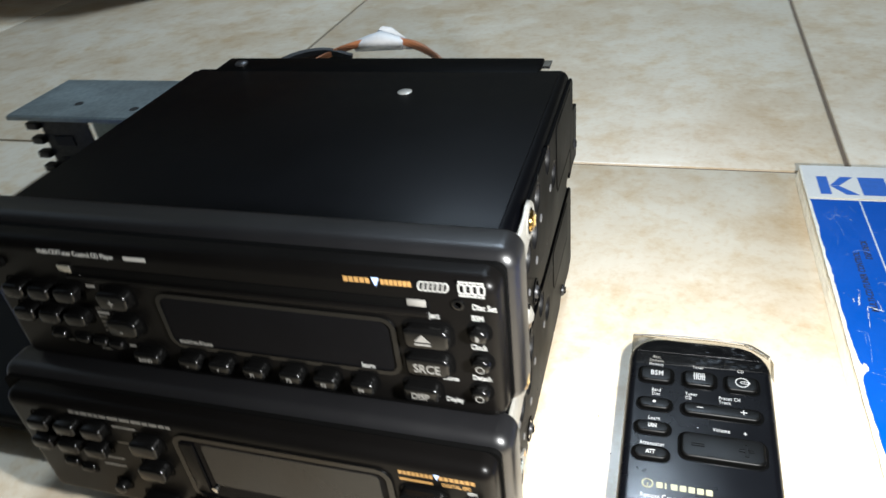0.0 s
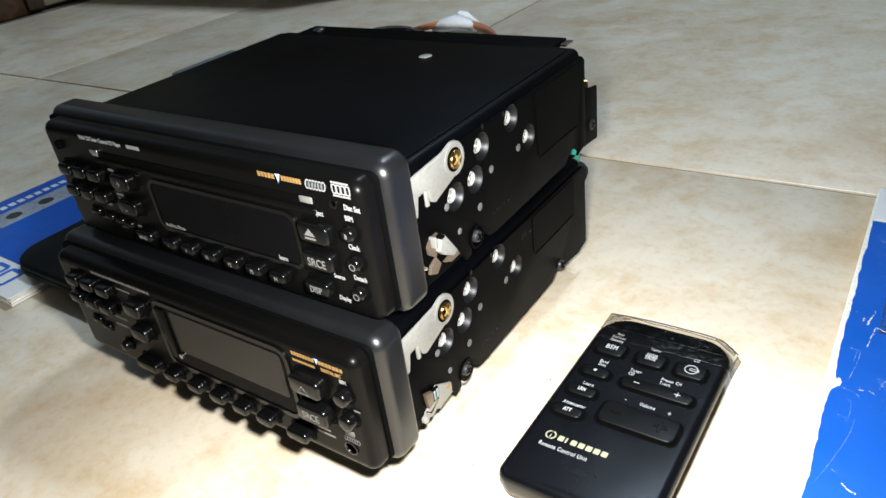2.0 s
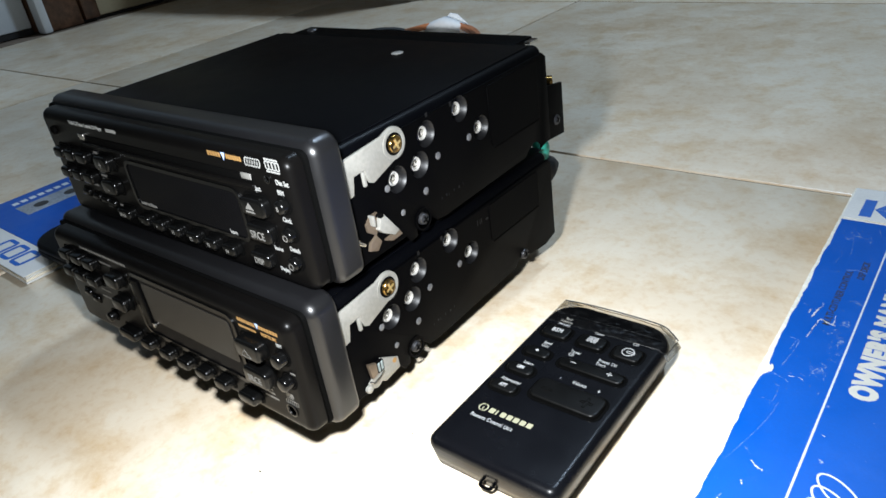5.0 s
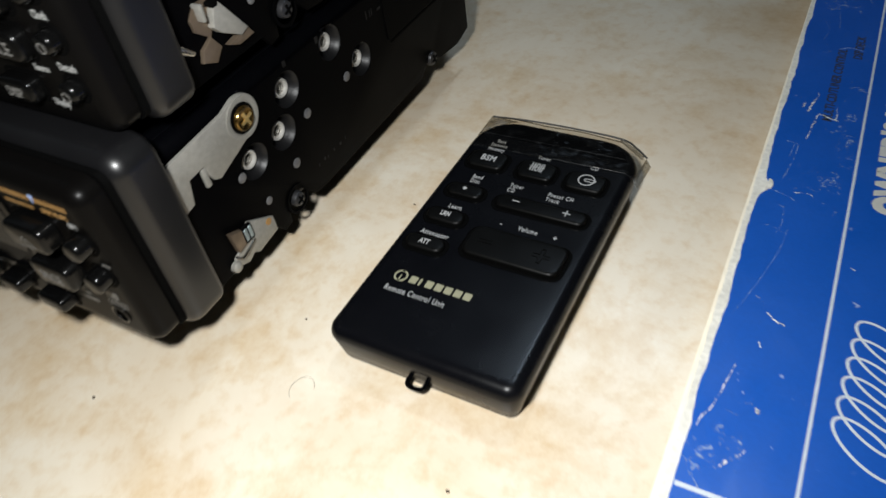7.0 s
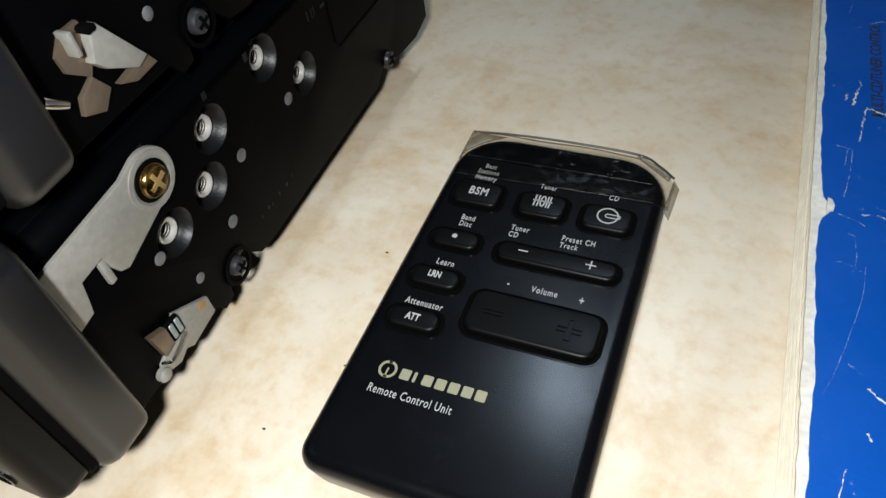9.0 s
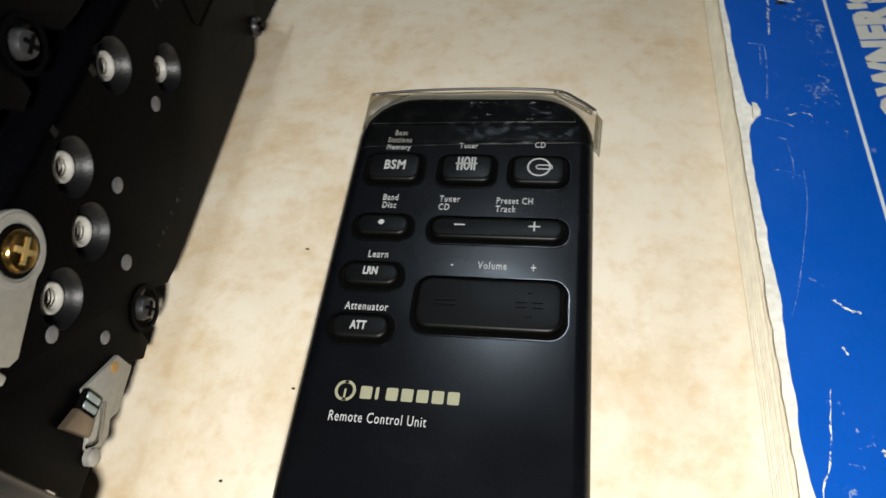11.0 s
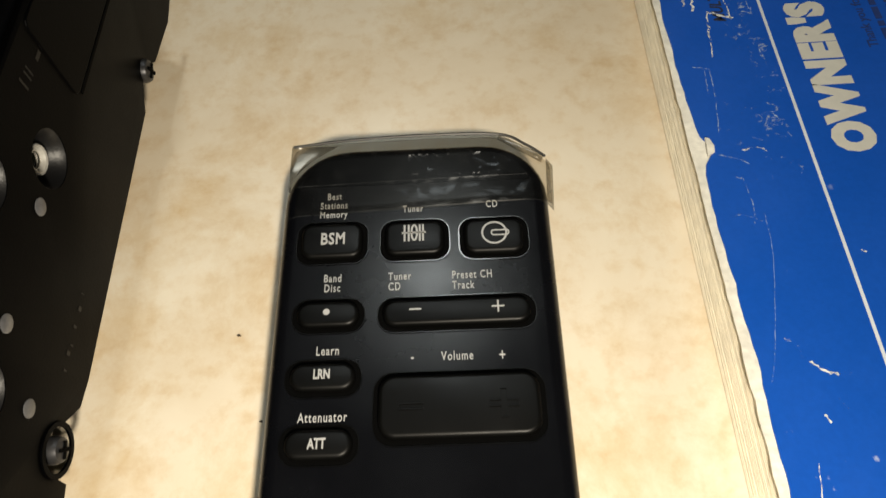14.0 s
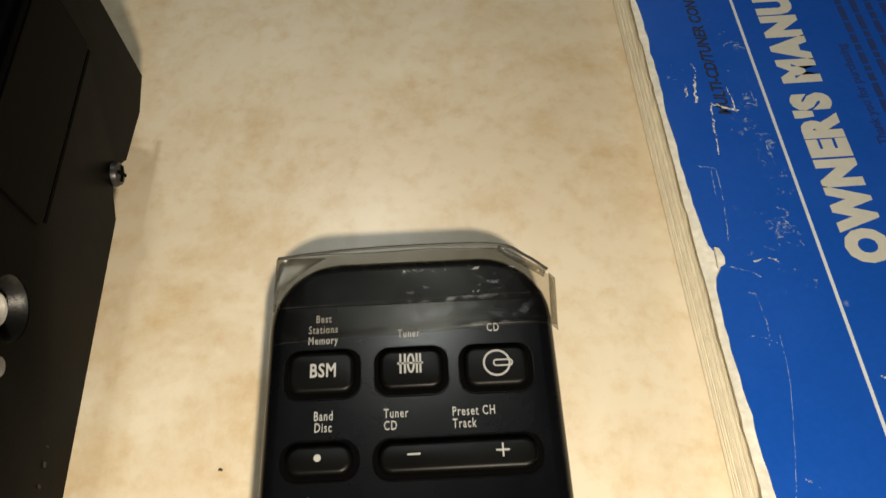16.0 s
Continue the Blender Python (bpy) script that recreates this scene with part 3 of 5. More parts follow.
def boss(parent, y, z):
    """A dished hollow in the side plate with a threaded zinc bush standing in it."""
    at = Matrix.Translation((-0.002, y, z)) @ SIDE
    rings = [[(r * math.cos(2 * math.pi * k / 28), r * math.sin(2 * math.pi * k / 28), h) for k in range(28)]
             for r, h in ((0.0060, 0.0000), (0.0055, -0.0005), (0.0048, -0.0020), (0.0042, -0.0036), (0.0037, -0.0043), (0.0026, -0.0044))]
    b = part("screw_dish", loft(rings, cap=False), "boss", parent, "dished black hollow", at)
    part("bush", loft([[(r * math.cos(2 * math.pi * k / 24), r * math.sin(2 * math.pi * k / 24), h) for k in range(24)] for r, h in ((0.0031, -0.0044), (0.0031, -0.0027), (0.0030, -0.0022), (0.0027, -0.0020), (0.0023, -0.0022), (0.0021, -0.0028), (0.0020, -0.0066))], cap=False), "bush", b, "pale zinc threaded bush", at)
    part("bore", slab(disc(0, 0, 0.0021, 16), -0.0068, -0.0062), "gap", b, "", at, smooth=False)
    bm = bmesh.new()
    for k in range(3):
        band(disc(0, 0, 0.0019, 16), -0.0034 - 0.0007 * k, -0.0031 - 0.0007 * k, 0.0003, bm=bm)
    part("thread", bm, "bright", b, "bright thread inside", at)


BOSSES = ((0.0705, 0.0552), (0.0638, 0.0438), (0.0492, 0.0432), (0.0948, 0.0578), (0.1090, 0.0440))


def key(parent, u, v, w, h, r=0.0016, out=0.0048, name="button", label="", legend="", size=0.0024, dim="print_dim", round_key=False, edge=0.0013):
    """A glossy moulded key standing out of the face, with a recess round it and its legend."""
    pts = disc(u, v, w / 2, 20) if round_key else rounded(u - w / 2, u + w / 2, v - h / 2, v + h / 2, r, 4)
    k = part(name, slab(pts, -0.0006, out, edge, 3), "key", parent, label, on_face())
    rim = disc(u, v, w / 2 + 0.0007, 20) if round_key else rounded(u - w / 2 - 0.0007, u + w / 2 + 0.0007, v - h / 2 - 0.0007, v + h / 2 + 0.0007, r + 0.0005, 4)
    part("surround", band(rim, -0.0002, 0.00012, 0.0009), "gap", k, "", on_face(), smooth=False)
    if legend:
        letters(legend, size, on_face(out + 0.00002) @ Matrix.Translation((u, v - size * 0.5, 0)), dim, k, align="CENTER", name="legend")
    return k


def rings_logo(parent, u0, u1, v, h, mat, m, n=6, width=0.0005):
    """A row of linked slanting ovals."""
    bm = bmesh.new()
    rx = (u1 - u0) / (n * 0.55 + 1.0) * 0.42
    for k in range(n):
        c = u0 + rx + (u1 - u0 - 2 * rx) * k / (n - 1)
        band([(c + rx * math.cos(a) + 0.25 * h * math.sin(a) * 0.4, v + h / 2 * math.sin(a)) for a in [2 * math.pi * i / 20 for i in range(20)]], 0, 0.00005, width, bm=bm)
    return tagged(part("emblem", bm, mat, parent, "row of linked ovals in print", m, smooth=False), kind="stuff")


LATCH_PLATE = [(0.0295, 0.0358), (0.0265, 0.0328), (0.0268, 0.0296), (0.0310, 0.0262), (0.0350, 0.0320), (0.0335, 0.0358)]
LATCH_BLOCK = [(0.0330, 0.0335), (0.0312, 0.0290), (0.0330, 0.0268), (0.0395, 0.0228), (0.0425, 0.0238), (0.0352, 0.0345)]
LATCH_FOLD = [(0.0395, 0.0230), (0.0348, 0.0222), (0.0385, 0.0204), (0.0447, 0.0207), (0.0427, 0.0240)]
LATCH_TONGUE = [(0.0308, 0.0264), (0.0268, 0.0246), (0.0256, 0.0216), (0.0300, 0.0196), (0.0332, 0.0226)]


def chassis(r, depth, rear_tab):
    shell = part("body", box(-0.2030, -0.0033, 0.012, depth, 0.0168, 0.0668, 0.0044, 6), "steel_top", r, "black painted steel chassis")
    low = [(0.012, 0.0165), (0.049, 0.0165), (0.0515, 0.0128), (0.0555, 0.0135), (0.0560, 0.0185), (0.0575, 0.0228), (0.0605, 0.0243), (0.0640, 0.0228), (0.0655, 0.0190),
           (0.0700, 0.0145), (0.0760, 0.0138), (0.1440, 0.0150), (0.1480, 0.0180), (0.1520, 0.0200), (0.1560, 0.0190), (0.1600, 0.0158), (depth - 0.010, 0.0140), (depth, 0.0165)]
    pts = [p for p in low if p[0] <= depth] + [(depth, 0.0605), (depth - 0.003, 0.0630), (0.012, 0.0630)]
    if pts[-4][0] < depth - 0.001:
        pts.insert(-3, (depth, 0.0165))
    plate = part("side_plate", slab(pts, -0.0013, 0.0, 0.0003, 2), "steel_paint", r, "black side plate with pressed bosses and notched lower edge", on_side(), angle=30)
    for ob in (shell, plate):
        holes = bmesh.new()
        for y, z in BOSSES:
            bm = lathe([(0.0058, -0.0072), (0.0058, 0.0030)], 28)
            bm.transform(Matrix.Translation((-0.002, y, z)) @ SIDE)
            tmp = bpy.data.meshes.new("hole")
            bm.to_mesh(tmp)
            bm.free()
            holes.from_mesh(tmp)
            bpy.data.meshes.remove(tmp)
        carve(ob, holes)
    for y, z in BOSSES:
        boss(r, y, z)
    for y, z, rr in ((0.0760, 0.043, 0.0017), (0.0990, 0.043, 0.0017), (0.0650, 0.031, 0.0017), (0.0425, 0.042, 0.0016), (0.0490, 0.028, 0.0014)):
        part("rivet", lathe([(rr, -0.0002), (rr, 0.00015), (rr * 0.8, 0.00035), (0.0002, 0.0004)], 16), "pale_rivet", r, "flat grey rivet head", Matrix.Translation((-0.002, y, z)) @ SIDE)
    # long dark groove near the back
    y0, y1, z0 = (0.118, 0.158, 0.0300) if rear_tab else (0.128, 0.171, 0.0402)
    part("groove", box(y0, y1, z0, z0 + 0.0008, -0.0002, 0.0002), "gap", r, "", on_side(), smooth=False)
    part("pressed_panel", slab(rounded(y0 - 0.002, y1 + 0.001, z0 + 0.0012, 0.0615, 0.002, 3), -0.0002, 0.0003, 0.0003, 2), "steel_paint", r, "shallow raised panel", on_side(), angle=20)
    rng = random.Random(5)
    bars([(0.0745 + q, 0.0745 + q + d, 0.0225 + v, 0.0225 + v + 0.0011) for q, d, v in ((0.0, 0.0004, 0.0), (0.0031, 0.0009, 0.0003), (0.0052, 0.0003, -0.0002), (0.0088, 0.0006, 0.0002), (0.0125, 0.0010, 0.0), (0.0160, 0.0003, 0.0003))] + [(0.116 + q, 0.116 + q + d, 0.0550, 0.0550 + v) for q, d, v in ((0.0, 0.0005, 0.0030), (0.0022, 0.0004, 0.0026), (0.0034, 0.0004, 0.0026), (0.0070, 0.0022, 0.0009), (0.0100, 0.0012, 0.0012), (0.0128, 0.0026, 0.0010))] + [(0.051, 0.052, 0.0640, 0.0662), (0.0715, 0.0730, 0.0620, 0.0640), (0.0880, 0.0895, 0.0610, 0.0632)], on_side(-0.00199), "stamp", r, "stamping")
    # zinc bracket with its screw
    arc = [(0.0493 + 0.0070 * math.cos(radians(a)), 0.0590 + 0.0070 * math.sin(radians(a))) for a in range(-42, 122, 12)]
    pts = [(0.0165, 0.0462), (0.0235, 0.0474), (0.0243, 0.0505), (0.0252, 0.0546), (0.0312, 0.0550), (0.0318, 0.0515), (0.0330, 0.0490), (0.0350, 0.0480)] + arc + [(0.0430, 0.0642), (0.0165, 0.0622)]
    br = part("bracket", slab(pts, 0.0, 0.0012, 0.0003, 2), "zinc", r, "zinc plated bracket arm with hooked notch", on_side(), angle=30)
    part("rim", band(disc(0.0493, 0.0590, 0.0058, 24), 0.0012, 0.00155, 0.0012), "zinc", br, "", on_side())
    part("screw_gap", band(disc(0.0493, 0.0590, 0.0042, 24), 0.0011, 0.0014, 0.0009), "gap", br, "", on_side(), smooth=False)
    part("tongue", box(0.0298, 0.0316, 0.0482, 0.0546, -0.0006, 0.0010, 0.0004, 2), "zinc", br, "bent tongue at the notch", on_side())
    cross_screw(br, 0.0493, 0.0590, -0.0008, 0.0038, "brass", "brass cross-head screw", 0.0016)
    cross_screw(r, 0.0605, 0.0195, -0.0030, 0.0027, "rivet", "bright screw in the lower notch", 0.0024)
    part("screw_well", band(disc(0.0605, 0.0195, 0.0048, 24), -0.0001, 0.0004, 0.0010), "steel_paint", r, "", on_side())
    if depth > 0.17:
        cross_screw(r, 0.1535, 0.0195, -0.0030, 0.0030, "rivet", "", 0.0024)
    # spring latch under the bracket, of another shape on each radio
    if rear_tab:
        la = part("latch", slab(LATCH_PLATE, 0.0, 0.0008), "tan", r, "bent tan metal latch plate", on_side(), angle=30)
        part("latch_fin", box(0.0288, 0.0299, 0.0316, 0.0362, 0.0, 0.0032, 0.0003, 2), "zinc", la, "bright upright fin", on_side())
        part("latch_block", slab(LATCH_BLOCK, 0.0008, 0.0030, 0.0004, 2), "zinc", la, "raised zinc block", on_side(), angle=30)
        part("latch_fold", slab(LATCH_FOLD, 0.0004, 0.0022, 0.0003, 2), "tan", la, "folded tan lip", on_side(), angle=30)
        part("latch_tongue", slab(LATCH_TONGUE, 0.0, 0.0013, 0.0003, 2), "tan", la, "brownish bent tongue", on_side(), angle=30)
        part("latch_hole", slab(rounded(0.0322, 0.0346, 0.0338, 0.0352, 0.0006, 3), 0.0009, 0.0033), "gap", la, "", on_side(), smooth=False)
        part("latch_rod", tube([(0.0196, 0.0290, 0.0012), (0.0214, 0.0274, 0.0014), (0.0236, 0.0256, 0.0010)], [0.0012, 0.0010, 0.0008], 10), "bright", la, "short bright rod", on_side())
    else:
        pts = [(0.0475, 0.0230), (0.0477, 0.0173), (0.0380, 0.0160), (0.0359, 0.0176), (0.0329, 0.0162), (0.0295, 0.0176), (0.0269, 0.0171), (0.0285, 0.0213), (0.0335, 0.0234), (0.0375, 0.0290)]
        la = part("latch", slab(list(reversed(pts)), 0.0, 0.0009, 0.0002, 2), "zinc", r, "zinc spring latch plate", on_side(), angle=30)
        part("latch_frame", slab(rounded(0.0338, 0.0380, 0.0232, 0.0290, 0.0006, 3), 0.0006, 0.0016, 0.0003, 2), "gap", la, "black rimmed slot", on_side())
        for y in (0.0343, 0.0362):
            part("latch_pane", box(y, y + 0.0013, 0.0239, 0.0284, 0.0012, 0.0019, 0.0002, 1), "sleeve", la, "grey metal seen in the slot", on_side())
        part("latch_block", slab([(0.0291, 0.0311), (0.0301, 0.0230), (0.0336, 0.0236), (0.0336, 0.0292)], 0.0004, 0.0020, 0.0004, 2), "tan", la, "brown block beside the slot", on_side())
        part("latch_spring", tube(smooth_path([(0.0372, 0.0228, 0.0016), (0.0330, 0.0218, 0.0022), (0.0300, 0.0212, 0.0022), (0.0284, 0.0226, 0.0016)], 5), 0.0004, 6), "bright", la, "", on_side())
        part("latch_end", lathe([(0.0018, 0.0002), (0.0018, 0.0016), (0.0012, 0.0022), (0.0002, 0.0023)], 14), "zinc", la, "", on_side() @ Matrix.Translation((0.0276, 0.0190, 0)))
        part("latch_spot", lathe([(0.0012, 0.0009), (0.0012, 0.0011), (0.0002, 0.0012)], 14), "gold", la, "orange paint spot", on_side() @ Matrix.Translation((0.0450, 0.0228, 0)))
    part("side_clip", box(0.0160, 0.0190, 0.0255, 0.0290, 0, 0.0016, 0.0005, 2), "bright", r, "", on_side())


def nose(r):
    """The moulded collar behind the front, a hollow-edged frame with soft corners."""
    o = rounded(-0.1950, 0.0042, 0.0168, 0.0770, 0.0062, 7)
    part("collar", slab(o, -0.0178, -0.0040, 0.0048, 5, low=0.0022), "ring", r, "charcoal plastic collar with rounded corners", Matrix.Identity(4) @ FACE)
    part("shadow_gap", slab(inset(o, 0.0029), -0.0060, -0.0026), "gap", r, "", Matrix.Identity(4) @ FACE, smooth=False)
    f = rounded(-0.1860, 0.0006, 0.0192, 0.0742, 0.0050, 7)
    face = part("faceplate", slab(f, -0.0022, -FRONT, 0.0042, 5), "face", r, "dark grey detachable plastic face", Matrix.Identity(4) @ FACE)
    return face


def window(parent, u0, u1, v0, v1, rr, deep_mat, rim=0.0016, screen=None):
    w = part("display_frame", band(rounded(u0, u1, v0, v1, rr, 6), -0.0004, 0.0008, rim), "key", parent, "glossy display frame", on_face())
    part("display", slab(inset(rounded(u0, u1, v0, v1, rr, 6), rim * 0.4), -0.0003, 0.00025), "glass", w, "smoked display window, switched off", on_face(), smooth=False)
    if screen:
        part("screen", slab(rounded(*screen, 0.002, 4), 0.0002, 0.00045), "lcd", w, "grey unlit screen", on_face(), smooth=False)
    return w


def dead_letters(parent, u0, u1, v, h, mat, n, m=None, name="emblem", label=""):
    """A wordmark as plain blocks."""
    step = (u1 - u0) / n
    bm = bmesh.new()
    for k in range(n):
        box(u0 + k * step, u0 + (k + 0.78) * step, v, v + h, 0, 0.00006, bm=bm)
    return tagged(part(name, bm, mat, parent, label, m if m is not None else on_face(), smooth=False), kind="stuff")


def cd_radio(at):
    r = thing("car_radio", "black car CD radio with glossy keys, stacked on another radio", "car radio", at, group="stacked car radios")
    chassis(r, 0.1685, True)
    face = nose(r)
    # top cover with its overhanging rear lip and screws
    part("top_cover", box(-0.2005, -0.0072, 0.024, 0.1610, 0.0666, 0.0674, 0.0003, 2), "steel_top", r, "black sheet steel top cover")
    part("rear_lip", box(-0.1900, -0.0170, 0.1600, 0.1810, 0.0640, 0.0671, 0.0008, 2), "steel_paint", r)
    part("cover_screw", lathe([(0.0034, 0.0672), (0.0034, 0.0675), (0.0027, 0.0678), (0.0002, 0.0679)], 18), "bush", r, "bright cover screw", Matrix.Translation((-0.0740, 0.1370, 0)))
    part("cover_screw", lathe([(0.0036, 0.0672), (0.0036, 0.0679), (0.0028, 0.0686), (0.0002, 0.0688)], 18), "rivet", r, "", Matrix.Translation((-0.1780, 0.1710, 0)))
    part("rear_bracket", slab([(0.160, 0.016), (0.1835, 0.014), (0.1835, 0.0425), (0.160, 0.046)], -0.0016, 0.0, 0.0003, 2), "steel_paint", r, "black rear bracket ear", on_side(-0.0022))
    cross_screw(r, 0.176, 0.024, -0.0022, 0.0028, "rivet", "", 0.0010)
    part("lip_edge", box(-0.0169, -0.0130, 0.1720, 0.1800, 0.0648, 0.0662, 0.0003, 1), "bright", r, "bare bright metal corner")
    # front
    part("disc_slot", box(-0.150, -0.0195, 0.0622, 0.0656, -0.0001, 0.0003, 0.0001, 1), "gap", face, "dark disc slot", on_face(), smooth=False)
    part("slot_lip", box(-0.148, -0.0200, 0.0596, 0.0620, -0.0006, 0.0011, 0.0006, 3), "face", face, "moulded lip below the slot", on_face())
    part("slot_flap", box(-0.1500, -0.1445, 0.0630, 0.0660, 0.0, 0.0009, 0.0003, 2), "bright", face, "bright metal bit in the slot's end", on_face())
    part("sensor", box(-0.0262, -0.0205, 0.0636, 0.0660, 0.0, 0.0008, 0.0003, 2), "print_dim", face, "grey sensor window", on_face())
    window(face, -0.1145, -0.0320, 0.0352, 0.0572, 0.0042, "glass")
    letters("track/rec.fl/tune", 0.0018, on_face(0.0004) @ Matrix.Translation((-0.1120, 0.0365, 0)), "print_dim", face, 0.8)
    letters("learn", 0.0020, on_face(0.0004) @ Matrix.Translation((-0.0450, 0.0362, 0)), "print_radio", face, 0.8)
    letters("Multi-CD/Tuner Control CD Player", 0.0019, on_face(0.0001) @ Matrix.Translation((-0.1560, 0.0697, 0)), "print_radio", face, 0.80)
    bars([(-0.1215, -0.1130, 0.0698, 0.0714)], on_face(0.0001), "print_radio", face)
    dead_letters(face, -0.0450, -0.0365, 0.0700, 0.0019, "gold", 5, label="gold wordmark on the face")
    dead_letters(face, -0.0335, -0.0240, 0.0700, 0.0019, "gold", 7)
    part("emblem", slab([(-0.0362, 0.0722), (-0.0352, 0.0690), (-0.0338, 0.0722)], 0, 0.00007), "bolt_blue", face, "pale blue bolt mark", on_face(), smooth=False)
    rings_logo(face, -0.0222, -0.0135, 0.0708, 0.0032, "print_radio", on_face())
    lg = bmesh.new()
    for x0, x1, y0, y1 in ((-0.0105, -0.0030, 0.0730, 0.0737), (-0.0105, -0.0030, 0.0683, 0.0690)):
        for k in range(7):
            box(x0 + (x1 - x0) * k / 7, x0 + (x1 - x0) * (k + 0.8) / 7, y0, y1, 0, 0.00006, bm=lg)
    for k in range(4):
        c = -0.0096 + 0.0019 * k
        band(rounded(c - 0.0008, c + 0.0008, 0.0695, 0.0725, 0.0004, 2), 0, 0.00006, 0.0005, bm=lg)
    tagged(part("emblem", lg, "print_radio", face, "pale emblem of block shapes", on_face(), smooth=False), kind="stuff")
    part("set_hole", lathe([(0.0018, 0.0), (0.0018, 0.0006), (0.0012, 0.0007), (0.0008, -0.0004)], 16), "key", face, "", on_face() @ Matrix.Translation((-0.0110, 0.0655, 0)))
    for words, u, v, s in (("Disc Set", -0.0070, 0.0640, 0.0021), ("BSM", -0.0075, 0.0600, 0.0020), ("Eject", -0.0212, 0.0594, 0.0021), ("Clock", -0.0085, 0.0490, 0.0020),
                           ("Detach", -0.0090, 0.0366, 0.0020), ("Source", -0.0185, 0.0350, 0.0018), ("Display", -0.0183, 0.0258, 0.0019)):
        letters(words, s, on_face(0.0001) @ Matrix.Translation((u, v, 0)), "print_radio", face, 0.72)
    k = key(face, -0.0212, 0.0532, 0.0140, 0.0078, 0.0024, 0.0036)
    bm = slab([(-0.0245, 0.0528), (-0.0195, 0.0528), (-0.0220, 0.0556)], 0, 0.00006)
    box(-0.0245, -0.0195, 0.0514, 0.0522, 0, 0.00006, bm=bm)
    part("legend", bm, "print_dim", k, "", on_face(0.0037), smooth=False)
    key(face, -0.0220, 0.0420, 0.0140, 0.0078, 0.0024, 0.0036, legend="SRCE", size=0.0034)
    key(face, -0.0255, 0.0300, 0.0115, 0.0062, 0.0018, 0.0038, legend="DISP", size=0.0027)
    for u, v, legend in ((-0.0055, 0.0560, "B"), (-0.0055, 0.0445, ""), (-0.0065, 0.0322, "")):
        k = key(face, u, v, 0.0056, 0.0056, out=0.0034, round_key=True, legend=legend, size=0.0018)
        if not legend:
            part("legend", band(disc(u, v - 0.0004, 0.0012, 14), 0, 0.00006, 0.0003), "print_dim", k, "", on_face(0.00345), smooth=False)
    for u, legend in zip((-0.1260, -0.1090, -0.0970, -0.0840, -0.0705, -0.0580, -0.0450), ("BAND", "-", "+", "F1", "F2", "F3", "F4")):
        key(face, u, 0.0298, 0.0105 if legend == "BAND" else 0.0082, 0.0052, 0.0018, 0.0046, legend=legend, size=0.0018)
    for u in (-0.1715, -0.1605, -0.1495):
        key(face, u, 0.0545, 0.0086, 0.0056, 0.0018, 0.0046)
        key(face, u - 0.0005, 0.0440, 0.0086, 0.0056, 0.0018, 0.0046)
    key(face, -0.1300, 0.0545, 0.0120, 0.0075, 0.0026, 0.0046, legend="+", size=0.0040)
    key(face, -0.1310, 0.0425, 0.0120, 0.0075, 0.0026, 0.0046, legend="-", size=0.0040)
    for u, v in ((-0.1640, 0.0335), (-0.1540, 0.0325), (-0.1465, 0.0320), (-0.1400, 0.0315)):
        key(face, u, v, 0.0062, 0.0036, 0.0015, 0.0022)
    rng = random.Random(2)
    tiny = [(-0.1420, -0.1385, 0.0568, 0.0580)]
    for row in range(6):
        tiny += [(-0.1425, -0.1425 + rng.uniform(0.003, 0.0052), 0.0372 + 0.0020 * row, 0.0383 + 0.0020 * row)]
    tiny += [(-0.1690, -0.1610, 0.0388, 0.0398), (-0.1560, -0.1500, 0.0384, 0.0394), (-0.1350, -0.1322, 0.0310, 0.0320), (-0.1620, -0.1595, 0.0300, 0.0309), (-0.1480, -0.1440, 0.0280, 0.0290)]
    bars(tiny, on_face(0.0001), "print_dim", face)
    part("release_pin", lathe([(0.0022, 0.0), (0.0020, 0.0012), (0.0012, 0.0016), (0.0002, 0.0017)], 16), "gap", face, "", on_face() @ Matrix.Translation((-0.175, 0.0645, 0)))
    return r


